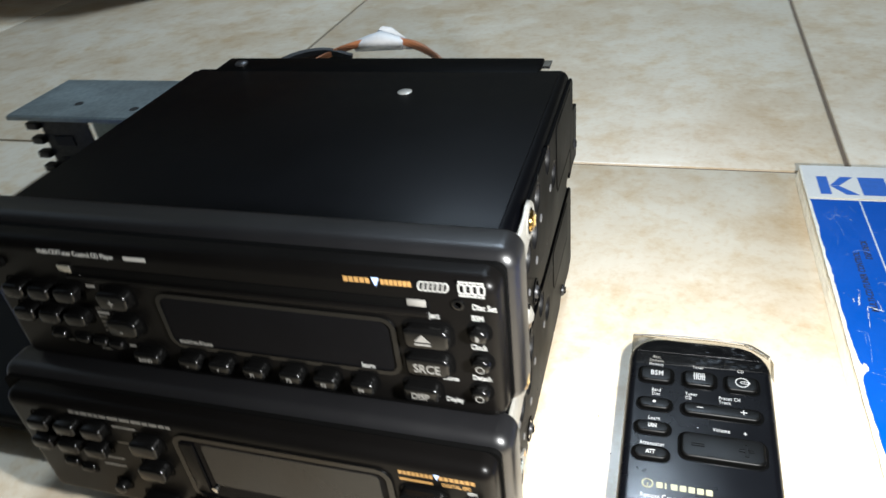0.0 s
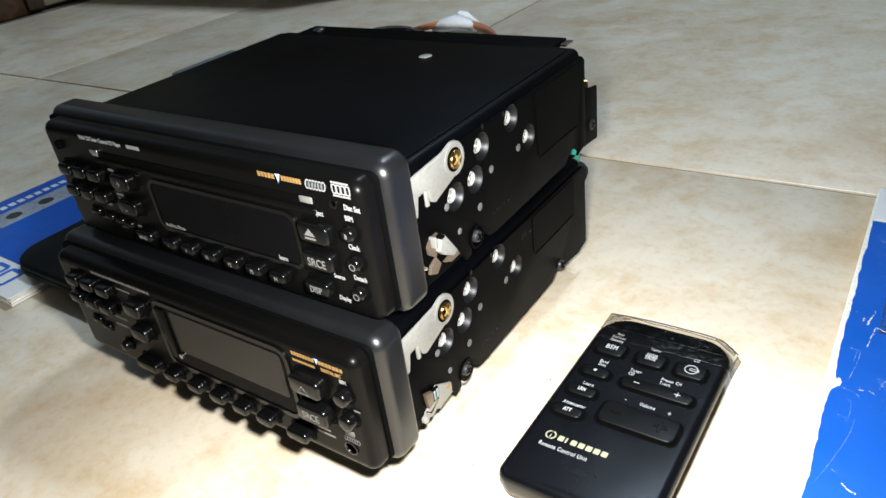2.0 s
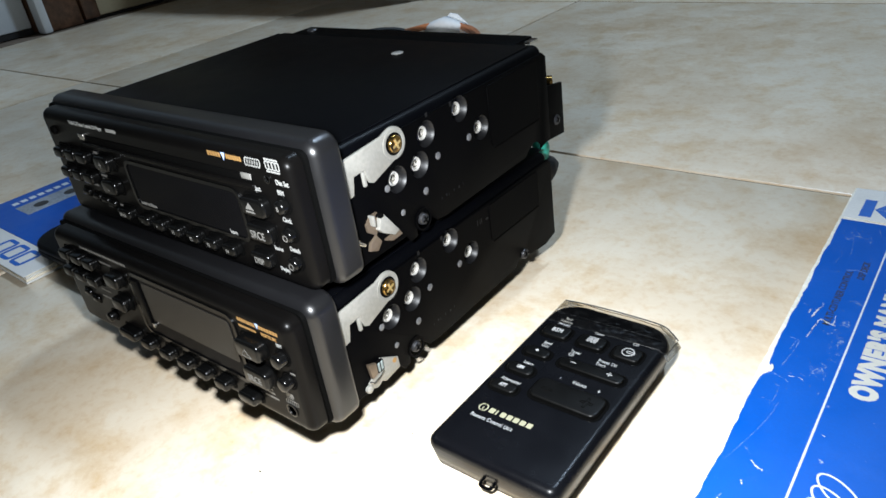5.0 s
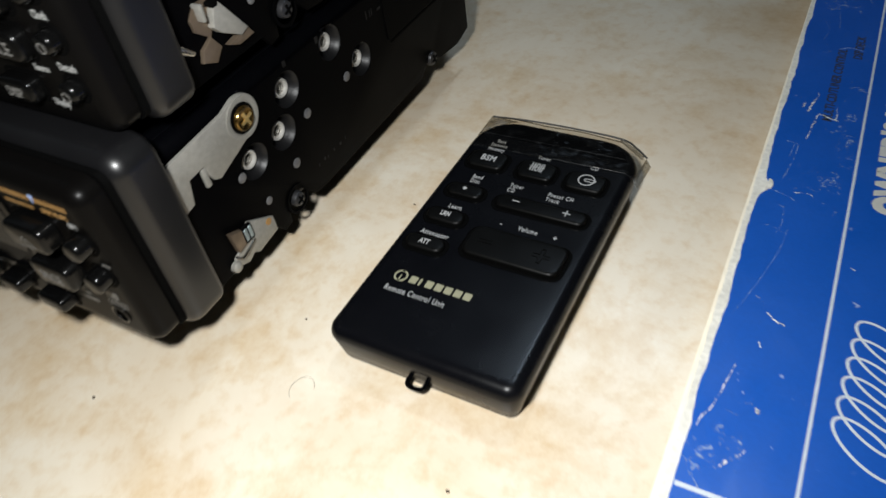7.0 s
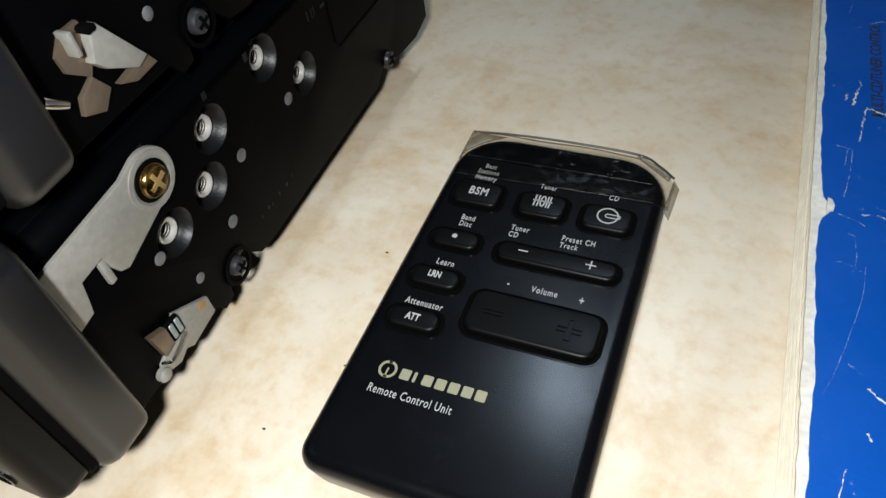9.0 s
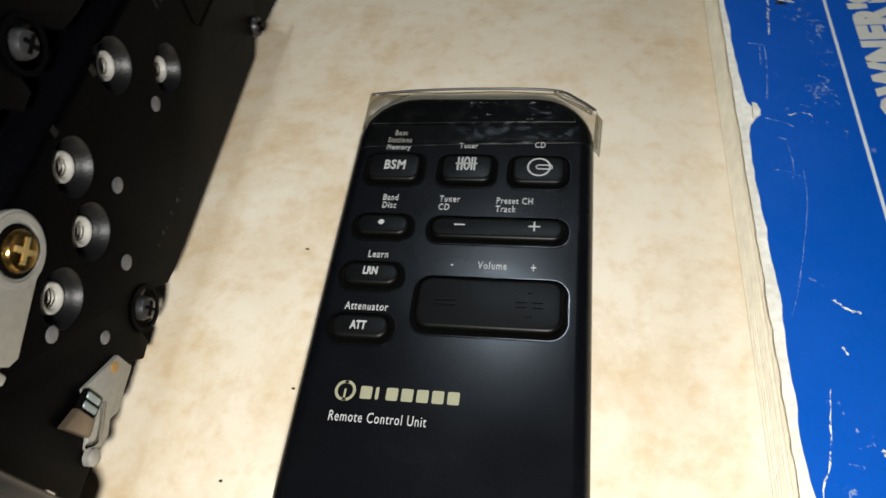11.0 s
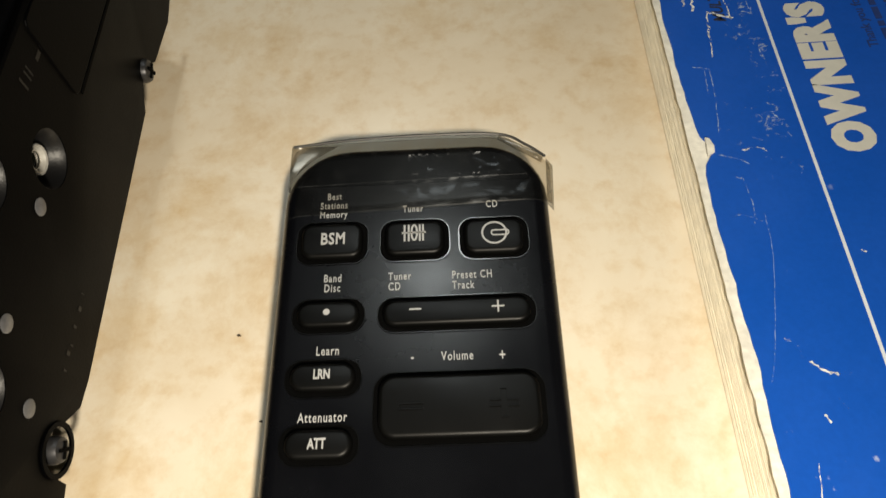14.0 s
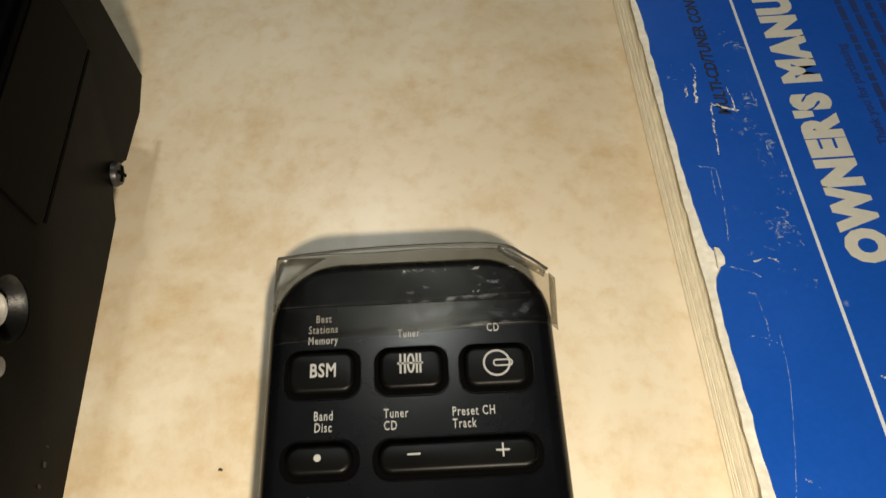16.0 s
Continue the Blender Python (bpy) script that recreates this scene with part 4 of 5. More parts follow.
def tape_radio(at):
    r = thing("car_radio", "black car radio with grey unlit screen and glossy keys", "car radio", at, group="stacked car radios")
    chassis(r, 0.186, False)
    face = nose(r)
    part("top_cover", box(-0.2005, -0.0072, 0.024, 0.1860, 0.0666, 0.0674, 0.0003, 2), "steel_top", r, "black sheet steel top cover")
    window(face, -0.1130, -0.0335, 0.0340, 0.0672, 0.0048, "glass", 0.0020, (-0.1030, -0.0372, 0.0430, 0.0642))
    part("display_post", box(-0.1115, -0.1062, 0.0385, 0.0640, 0.0002, 0.0012, 0.0003, 2), "face", face, "", on_face())
    part("rivet", lathe([(0.0012, 0.0), (0.0012, 0.0010), (0.0002, 0.0012)], 12), "bright", face, "", on_face() @ Matrix.Translation((-0.1040, 0.0405, 0.0004)))
    dead_letters(face, -0.0300, -0.0185, 0.0672, 0.0017, "gold", 8, label="gold wordmark on the face")
    dead_letters(face, -0.0168, -0.0050, 0.0672, 0.0017, "gold", 7)
    part("emblem", slab([(-0.0184, 0.0694), (-0.0176, 0.0668), (-0.0166, 0.0694)], 0, 0.00007), "bolt_blue", face, "pale blue bolt mark", on_face(), smooth=False)
    letters("DIGITAL SFC", 0.0016, on_face(0.0001) @ Matrix.Translation((-0.0160, 0.0645, 0)), "gold", face, 0.75)
    bars([(-0.0300, -0.0190, 0.0645, 0.0656)], on_face(0.0001), "gold", face)
    letters("BSM", 0.0016, on_face(0.0001) @ Matrix.Translation((-0.0080, 0.0622, 0)), "print_radio", face, 0.8)
    k = key(face, -0.0225, 0.0575, 0.0150, 0.0085, 0.0024, 0.0050)
    part("legend", band([(-0.0255, 0.0552), (-0.0200, 0.0552), (-0.0228, 0.0585)], 0, 0.00006, 0.0004), "print_dim", k, "", on_face(0.0051), smooth=False)
    key(face, -0.0225, 0.0440, 0.0150, 0.0085, 0.0024, 0.0050, legend="SRCE", size=0.0034)
    key(face, -0.0060, 0.0575, 0.0064, 0.0064, out=0.0044, round_key=True)
    key(face, -0.0062, 0.0462, 0.0064, 0.0064, out=0.0044, round_key=True)
    part("socket", lathe([(0.0032, 0.0), (0.0032, 0.0005), (0.0026, 0.0006), (0.0022, -0.0002)], 20), "key", face, "round socket", on_face() @ Matrix.Translation((-0.0100, 0.0295, 0)))
    rings_logo(face, -0.0125, -0.0050, 0.0338, 0.0022, "print_dim", on_face(), width=0.0003)
    bars([(-0.0115, -0.0070, 0.0360, 0.0364), (-0.0112, -0.0066, 0.0368, 0.0388), (-0.0040, -0.0010, 0.0505, 0.0513)] + [(-0.0265, -0.0265 + w, v, v + 0.0010) for w, v in ((0.0080, 0.0372), (0.0065, 0.0352), (0.0070, 0.0332), (0.0088, 0.0308))],
         on_face(0.0001), "print_dim", face)
    for u, w in zip((-0.1310, -0.1140, -0.0975, -0.0825, -0.0680, -0.0535, -0.0352), (0.0150, 0.0090, 0.0090, 0.0090, 0.0090, 0.0090, 0.0110)):
        key(face, u, 0.0276, w, 0.0052, 0.0020, 0.0050)
    for u in (-0.1700, -0.1580, -0.1460):
        key(face, u, 0.0640, 0.0088, 0.0054, 0.0016, 0.0046)
        key(face, u - 0.0030, 0.0535, 0.0088, 0.0054, 0.0016, 0.0046)
    key(face, -0.1250, 0.0605, 0.0112, 0.0070, 0.0024, 0.0050)
    key(face, -0.1265, 0.0470, 0.0112, 0.0070, 0.0024, 0.0050)
    key(face, -0.1470, 0.0325, 0.0052, 0.0052, out=0.0040, round_key=True)
    for u, v in ((-0.1680, 0.0405), (-0.1610, 0.0385)):
        key(face, u, v, 0.0062, 0.0034, 0.0015, 0.0018)
    rng = random.Random(4)
    bars(line_bars(-0.1560, -0.1130, 0.0695, 0.0014, rng) + [(-0.1390, -0.1290, 0.0655, 0.0664), (-0.1400, -0.1330, 0.0570, 0.0579), (-0.1500, -0.1410, 0.0470, 0.0480), (-0.1520, -0.1420, 0.0425, 0.0435)], on_face(0.0001), "print_dim", face)
    return r


tape_radio(Matrix.Translation((0, 0, 0)))
cd_radio(Matrix.Translation((0.0010, 0.0175, 0.0582)))

# flat soft-cornered case under the stack, lying half on the second manual
case = thing("flat_case", "flat black case with round corners under the radios", "case")
part("body", slab(rounded(-0.338, -0.030, 0.024, 0.172, 0.024, 8), 0.0071, 0.0128, 0.0016, 3, low=0.003), "case", case)
part("lid", slab(rounded(-0.3375, -0.0305, 0.0245, 0.1715, 0.0235, 8), 0.0129, 0.0166, 0.0026, 4), "case", case)


# ---------------------------------------------------------------- leads behind the radios
def loom():
    w = thing("wire_loom", "orange wires bound with white paper tape behind the radio", "wires", Matrix.Translation((0.006, -0.015, 0.009)))
    rng = random.Random(8)
    for k in range(9):
        j, q = rng.uniform(-0.0035, 0.0035), rng.uniform(-0.0012, 0.0012)
        part("wire", tube(smooth_path([(-0.166 + j, 0.190, 0.086), (-0.172 + j, 0.232, 0.0960), (-0.158, 0.266 + j, 0.1005 + q), (-0.132, 0.279 + j * 0.5, 0.1035 + q), (-0.108, 0.274 + j, 0.1015 + q), (-0.088 - j, 0.256 + j, 0.0965 + q), (-0.080 - j, 0.222, 0.0900), (-0.086, 0.190, 0.084)], 6), 0.0011, 7), "wire", w)
    part("tape_wrap", loft([[(x, 0.277 + ry * math.cos(a), z + rz * math.sin(a)) for a in [2 * math.pi * i / 14 for i in range(14)]]
                            for x, ry, z, rz in ((-0.148, 0.0055, 0.1002, 0.0034), (-0.141, 0.0060, 0.1020, 0.0042), (-0.132, 0.0070, 0.1040, 0.0048), (-0.125, 0.0055, 0.1030, 0.0040), (-0.117, 0.0048, 0.1012, 0.0032))]), "white_tape", w, "crumpled white paper tape")
    part("tag", slab([(-0.152, 0.0935), (-0.112, 0.0950), (-0.1205, 0.1030), (-0.1275, 0.1085), (-0.1335, 0.1092)], 0, 0.0008), "white_tape", w, "white paper flag", Matrix.Translation((0, 0.286, 0)) @ FACE, smooth=False)
    part("black_lead", tube(smooth_path([(-0.185, 0.188, 0.094), (-0.186, 0.215, 0.1010), (-0.178, 0.245, 0.1030), (-0.164, 0.262, 0.1010), (-0.148, 0.266, 0.096)], 6), 0.0034, 8), "dark", w, "black sheathed lead")
    part("socket", box(-0.145, -0.050, 0.1862, 0.2000, 0.0860, 0.1080, 0.0015, 2), "dark", w, "black socket in the radio's back")


loom()


def rear_plugs():
    w = thing("cable_plugs", "brass plug, green taped lead and black plug behind radio", "cable")
    part("brass_plug", tube([(-0.0200, 0.188, 0.0990), (-0.0120, 0.196, 0.1005), (-0.0065, 0.2000, 0.1005)], [0.0042, 0.0042, 0.0036], 12), "brass", w, "brass plug end")
    part("white_plug", tube([(-0.0210, 0.186, 0.1055), (-0.0165, 0.1915, 0.1075), (-0.0130, 0.1945, 0.1060)], [0.0040, 0.0042, 0.0030], 12), "white_tape", w, "white plug sleeve")
    part("green_lead", tube(smooth_path([(-0.0200, 0.190, 0.0770), (-0.0170, 0.195, 0.0715), (-0.0155, 0.1985, 0.0630), (-0.0180, 0.201, 0.0540)], 6), 0.0048, 10), "green", w, "lead wrapped in green tape")
    part("black_plug", tube([(-0.0260, 0.189, 0.0560), (-0.0220, 0.197, 0.0520), (-0.0150, 0.2045, 0.0460), (-0.0130, 0.2060, 0.0445)], [0.0080, 0.0082, 0.0080, 0.0066], 14), "dark", w, "black round plug")
    part("black_lead", tube(smooth_path([(-0.0170, 0.192, 0.0540), (-0.0300, 0.205, 0.0300), (-0.0600, 0.212, 0.0060), (-0.1000, 0.215, 0.0034)], 6), 0.0032, 8), "dark", w)


rear_plugs()


# ---------------------------------------------------------------- mounting sleeve on the floor behind
def mounting_sleeve():
    s = thing("mounting_sleeve", "grey sheet metal radio mounting bracket standing on the tiles", "bracket")
    part("top_plate", box(-0.434, -0.296, 0.252, 0.322, 0.0592, 0.0608, 0.0006, 1), "sleeve", s, "grey metal top plate")
    part("front_lip", box(-0.434, -0.296, 0.2505, 0.2519, 0.0570, 0.0604, 0.0004, 1), "sleeve", s)
    # front leg and its teeth carry painted shade; the rear leg does not
    leg = part("leg", box(-0.4170, -0.3720, 0.262, 0.2635, 0.0, 0.0590, 0.0004, 1), "sleeve_shaded", s, "slotted metal leg with bent teeth, shade painted dark")
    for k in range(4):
        part("tooth", box(-0.4270, -0.4168, 0.2575, 0.2650, 0.010 + 0.012 * k, 0.0155 + 0.012 * k, 0.0006, 2), "sleeve_shaded", leg, "bent tooth of the leg")
    for k in range(2):
        part("slot", box(-0.4080, -0.3900, 0.2612, 0.2618, 0.014 + 0.018 * k, 0.022 + 0.018 * k), "dark", leg, smooth=False)
    part("leg", box(-0.4170, -0.3720, 0.310, 0.3115, 0.0, 0.0590, 0.0004, 1), "sleeve", s)
    part("base_plate", box(-0.4150, -0.2960, 0.262, 0.3115, 0.0, 0.0012, 0.0003, 1), "sleeve", s)
    part("side_plate", box(-0.2975, -0.2960, 0.262, 0.3110, 0.0012, 0.0590, 0.0003, 1), "sleeve", s)
    part("hole", lathe([(0.0035, 0.0607), (0.0035, 0.0610), (0.0002, 0.0610)], 16), "dark", s, "", Matrix.Translation((-0.385, 0.275, 0)), smooth=False)
    part("hole", lathe([(0.0035, 0.0607), (0.0035, 0.0610), (0.0002, 0.0610)], 16), "dark", s, "", Matrix.Translation((-0.330, 0.268, 0)), smooth=False)


mounting_sleeve()


# ---------------------------------------------------------------- remote control
def remote():
    H = 0.0148
    r = thing("remote_control", "black remote control with rubber keys and clear tape end", "remote control")
    o = rounded(0.0343, 0.0946, 0.0208, 0.1312, (0.0050, 0.0050, 0.0150, 0.0150), 8)
    rings = [[(x, y, 0.0006) for x, y in inset(o, 0.0030)], [(x, y, 0.0014) for x, y in inset(o, 0.0020)], [(x, y, 0.0050) for x, y in inset(o, 0.0012)], [(x, y, 0.0108) for x, y in o]]
    for k in range(1, 7):
        a = radians(90 * k / 6)
        rings.append([(x, y, 0.0108 + 0.0040 * math.sin(a)) for x, y in inset(o, 0.0036 * (1 - math.cos(a)))])
    part("case", loft(rings), "remote", r, "matt black plastic case with rounded edges")
    part("base", slab(inset(o, 0.0026), 0.0, 0.0012), "dark", r, smooth=False)
    part("infrared_window", slab([(0.0386, 0.1196), (0.0907, 0.1196)] + [p for p in inset(o, 0.0035) if p[1] > 0.1196], H - 0.0003, H + 0.00012), "window", r, "glossy black infrared window")

    def rkey(x0, x1, y0, y1, rr, out, name="button"):
        c = 0.0006
        k = part(name, slab(rounded(x0 + c, x1 - c, y0 + c, y1 - c, rr - c * 0.5, 5), H - 0.001, H + out, 0.0010, 4), "rubber", r, "black rubber key")
        part("key_well", band(rounded(x0 + 0.0001, x1 - 0.0001, y0 + 0.0001, y1 - 0.0001, rr, 5), H - 0.0004, H + 0.00008, 0.0011), "gap", k, "dark gap round the key", smooth=False)
        part("key_rim", band(rounded(x0 - 0.0005, x1 + 0.0005, y0 - 0.0005, y1 + 0.0005, rr + 0.0004, 5), H - 0.0003, H + 0.00024, 0.00022), "key", k, "thin raised rim round the key")
        return k
    T = Matrix.Translation

    def words(text, x, y, size, parent=r, z=H, mat="print", align="CENTER", stretch=0.66, **kw):
        return letters(text, size, T((x, y, z + 0.00004)), mat, parent, stretch, align, **kw)
    kz = 0.0016
    k = rkey(0.0390, 0.0537, 0.1000, 0.1096, 0.0028, kz)
    words("BSM", 0.0467, 0.1037, 0.0029, k, H + kz, bold=0.00008, name="legend", stretch=0.72, spacing=1.1)
    k = rkey(0.0573, 0.0715, 0.1000, 0.1094, 0.0028, kz)
    bm = bmesh.new()
    for x in (0.0623, 0.0632, 0.0656, 0.0663):
        box(x - 0.0002, x + 0.0002, 0.1036, 0.1077, 0, 0.00006, bm=bm)
    box(0.0617, 0.0669, 0.1055, 0.1059, 0, 0.00006, bm=bm)
    band([(0.0644 + 0.0006 * math.cos(a), 0.1057 + 0.0019 * math.sin(a)) for a in [2 * math.pi * i / 16 for i in range(16)]], 0, 0.00006, 0.0004, bm=bm)
    part("legend", bm, "print", k, "", T((0, 0, H + kz + 0.00004)), smooth=False)
    k = rkey(0.0745, 0.0887, 0.0998, 0.1092, 0.0028, kz)
    bm = band(disc(0.0817, 0.1049, 0.0026, 24), 0, 0.00006, 0.0004)
    band(rounded(0.0811, 0.0848, 0.1043, 0.1055, 0.0005, 3), 0, 0.00007, 0.0003, bm=bm)
    part("legend", bm, "print", k, "", T((0, 0, H + kz + 0.00004)), smooth=False)
    k = rkey(0.0393, 0.0535, 0.0840, 0.0908, 0.0030, kz)
    part("legend", slab(disc(0.0462, 0.0877, 0.0007, 14), 0, 0.00006), "print", k, "", T((0, 0, H + kz + 0.00004)), smooth=False)
    k = rkey(0.0571, 0.0889, 0.0836, 0.0906, 0.0030, kz)
    bm = box(0.0633, 0.0658, 0.0874, 0.08775, 0, 0.00006)
    box(0.0802, 0.0828, 0.0874, 0.08775, 0, 0.00006, bm=bm)
    box(0.08133, 0.08167, 0.0863, 0.0889, 0, 0.00007, bm=bm)
    part("legend", bm, "print", k, "", T((0, 0, H + kz + 0.00004)), smooth=False)
    k = rkey(0.0389, 0.0532, 0.0706, 0.0774, 0.0030, kz)
    words("LRN", 0.0460, 0.0735, 0.0020, k, H + kz, bold=0.00008, name="legend")
    k = rkey(0.0388, 0.0531, 0.0574, 0.0642, 0.0030, kz)
    words("ATT", 0.0458, 0.0599, 0.0020, k, H + kz, bold=0.00008, name="legend")
    k = rkey(0.0566, 0.0892, 0.0606, 0.0742, 0.0036, 0.0019)
    bm = band([(0.0612, 0.0667), (0.0660, 0.0667), (0.0660, 0.0678), (0.0612, 0.0678)], 0, 0.0003, 0.00028)
    c, y = 0.0815, 0.0673
    band([(c - 0.0028, y - 0.0006), (c - 0.0006, y - 0.0006), (c - 0.0006, y - 0.0028), (c + 0.0006, y - 0.0028), (c + 0.0006, y - 0.0006), (c + 0.0028, y - 0.0006),
          (c + 0.0028, y + 0.0006), (c + 0.0006, y + 0.0006), (c + 0.0006, y + 0.0028), (c - 0.0006, y + 0.0028), (c - 0.0006, y + 0.0006), (c - 0.0028, y + 0.0006)], 0, 0.0003, 0.00028, bm=bm)
    part("legend", bm, "rubber", k, "raised plus and minus marks", T((0, 0, H + 0.0019)), smooth=False)
    for text, x, y, size in (("Best", 0.0462, 0.1161, 0.0016), ("Stations", 0.0462, 0.1137, 0.0016), ("Memory", 0.0462, 0.1113, 0.0016), ("Tuner", 0.0640, 0.1120, 0.0016), ("CD", 0.0816, 0.1124, 0.0017),
                             ("Band", 0.0468, 0.0953, 0.0017), ("Disc", 0.0468, 0.0930, 0.0017), ("Learn", 0.0466, 0.0789, 0.0018), ("Attenuator", 0.0463, 0.0653, 0.0018), ("Volume", 0.0728, 0.0769, 0.0018),
                             ("-", 0.0638, 0.0769, 0.0022), ("+", 0.0818, 0.0764, 0.0024)):
        words(text, x, y, size * 1.10, mat="print", spacing=1.18, bold=0.00002)
    for text, x, y in (("Tuner", 0.0587, 0.0952), ("CD", 0.0587, 0.0928), ("Preset CH", 0.0722, 0.0950), ("Track", 0.0722, 0.0926)):
        words(text, x, y, 0.00188, align="LEFT", spacing=1.18, bold=0.00002)
    words("Remote Control Unit", 0.0430, 0.0402, 0.0022, align="LEFT", spacing=1.13, bold=0.0)
    # the maker's mark as plain blocks and a ring
    for k in range(7):
        x = 0.0487 + k * 0.00312 - (0 if k < 2 else 0.0009)
        part("emblem_block", slab(rounded(x, x + (0.0007 if k == 1 else 0.0024), 0.0451, 0.0478, 0.0003, 2), 0, 0.00006), "mark", r, "" if k else "dull cream mark as plain blocks", T((0, 0, H + 0.00004)), smooth=False)
    bm = bmesh.new()
    for a0, a1 in ((70, 290), (-110, 110)):
        s = -0.0002 if a0 == 70 else 0.0002
        band([(0.0455 + s + 0.0017 * math.cos(radians(a)), 0.0466 + 0.0019 * math.sin(radians(a))) for a in range(a0, a1 + 1, 20)], 0, 0.00006, 0.0006, closed=False, bm=bm)
    box(0.0453, 0.0457, 0.0446, 0.0470, 0, 0.00006, bm=bm)
    part("emblem", bm, "mark", r, "dull cream ring mark", T((0, 0, H + 0.00004)), smooth=False)
    # wire loop at the near end
    part("strap_loop", tube(smooth_path([(0.0614, 0.0232, 0.0048), (0.0612, 0.0205, 0.0046), (0.0619, 0.0192, 0.0045), (0.0638, 0.0189, 0.0045), (0.0659, 0.0192, 0.0045), (0.0666, 0.0205, 0.0046), (0.0664, 0.0232, 0.0048)], 6), 0.0007, 8), "window", r, "small dark wire loop")
    # clear tape over the top end, with square cut ends that stand out past the round corners
    z = H + 0.00030

    def tape_sheet(name, x_of, y_of, nu, nv, mat, label, height):
        bm = bmesh.new()
        grid = [[bm.verts.new((x_of(i / nu, j / nv), y_of(i / nu, j / nv), height(i / nu, j / nv))) for j in range(nv + 1)] for i in range(nu + 1)]
        for a, b in zip(grid, grid[1:]):
            for j in range(nv):
                bm.faces.new((a[j], b[j], b[j + 1], a[j + 1]))
        ob = part(name, bm, mat, r, label)
        ob.visible_shadow = False
        ob.modifiers.new("thick", "SOLIDIFY").thickness = 0.00006

    def far(u):
        return 0.1326 + 0.0006 * math.sin(3 * u) - (0.0066 * (u - 0.80) / 0.20 if u > 0.80 else 0)
    tape_sheet("clear_tape", lambda u, v: 0.0348 + 0.0606 * u + 0.0004 * v, lambda u, v: 0.1117 + 0.0022 * u + v * (far(u) - 0.1117 - 0.0022 * u), 24, 10, "film", "clear adhesive tape wrapped over the end",
               lambda u, v: z + 0.00010 * math.sin(9 * u + 4 * v) - 0.0022 * max(0, abs(u - 0.5) * 2 - 0.90) / 0.10 - 0.0018 * max(0, v - 0.80) / 0.20)
    tape_sheet("tape_overhang", lambda u, v: 0.0350 + 0.0500 * u, lambda u, v: 0.1327 + 0.0006 * math.sin(3 * u) + 0.0009 * v, 12, 2, "film_over", "milky folded edge of the clear tape",
               lambda u, v: 0.0132 - 0.0012 * v + 0.0003 * math.sin(11 * u))
    tape_sheet("tape_overhang", lambda u, v: 0.0845 + 0.0100 * u - 0.0006 * v, lambda u, v: 0.1334 - 0.0066 * u - 0.0014 * v, 5, 2, "film_over", "", lambda u, v: 0.0136 - 0.0010 * v * u)
    tape_sheet("tape_overhang", lambda u, v: 0.0943 + 0.0018 * u + 0.0008 * v, lambda u, v: 0.1140 + 0.0125 * v, 2, 6, "film_over", "", lambda u, v: 0.0126 - 0.0030 * u)
    tape_sheet("tape_overhang", lambda u, v: 0.0348 + 0.0110 * u * max(0.05, v * v), lambda u, v: 0.1200 + 0.0128 * v, 4, 6, "film_over", "", lambda u, v: 0.0129 - 0.0004 * u)
    # residue and trapped air under the tape
    tape_sheet("tape_residue", lambda u, v: 0.0575 + 0.0355 * u, lambda u, v: 0.1126 + 0.0012 * u + 0.0074 * v, 8, 3, "residue", "milky residue under the tape", lambda u, v: z + 0.00030)
    tape_sheet("tape_residue", lambda u, v: 0.0600 + 0.0320 * u, lambda u, v: 0.1212 + 0.0062 * v, 8, 3, "residue_specks", "milky specks under the tape", lambda u, v: z + 0.00030)
    tape_sheet("tape_residue", lambda u, v: 0.0760 + 0.0150 * u, lambda u, v: 0.1290 - 0.0105 * u - 0.0030 * v, 6, 2, "residue", "milky streak under the tape", lambda u, v: z + 0.00034 - 0.0006 * u)
    part("tape_fold", tube(smooth_path([(0.0350, 0.1332, 0.0124), (0.0480, 0.1342, 0.0128), (0.0650, 0.1346, 0.0130), (0.0840, 0.1340, 0.0130), (0.0905, 0.1308, 0.0128), (0.0950, 0.1275, 0.0122)], 5), 0.00035, 6), "fold", r, "dark folded far edge of the tape").visible_shadow = False
    ed = bmesh.new()
    tube([(0.0352, 0.1117, z - 0.0012), (0.0380, 0.1118, z + 0.0001), (0.0620, 0.1128, z + 0.0002), (0.0915, 0.1138, z + 0.0001), (0.0944, 0.1139, z - 0.0015)], 0.00004, 6, ed)
    tube([(0.0372, 0.1197, z + 0.0001), (0.0640, 0.1203, z + 0.0002), (0.0900, 0.1207, z + 0.0001)], 0.00004, 6, ed)
    part("tape_edge", ed, "film_haze", r, "cut edge of the tape")


remote()


# ---------------------------------------------------------------- owner's manuals
def wavy_edge(n, length, rng, amp):
    """Ragged offsets along a torn edge."""
    return [(length * k / (n - 1), amp * (0.5 * math.sin(k * 0.31) + 0.35 * math.sin(k * 0.83 + 1) + rng.uniform(-0.45, 0.45))) for k in range(n)]


def sheet_strip(left, right, z0, z1, bm=None):
    """A flat strip between two ragged edges given as (x, y) lists of equal count."""
    bm = bm or bmesh.new()
    rows = [[bm.verts.new((p[0], p[1], z)) for p in side] for z in (z0, z1) for side in (left, right)]
    l0, r0, l1, r1 = rows
    for k in range(len(left) - 1):
        bm.faces.new((l1[k], r1[k], r1[k + 1], l1[k + 1]))
        bm.faces.new((l0[k + 1], r0[k + 1], r0[k], l0[k]))
        bm.faces.new((l0[k], l1[k], l1[k + 1], l0[k + 1]))
        bm.faces.new((r1[k], r0[k], r0[k + 1], r1[k + 1]))
    for k in (0, len(left) - 1):
        bm.faces.new((l0[k], r0[k], r1[k], l1[k]))
    return bm


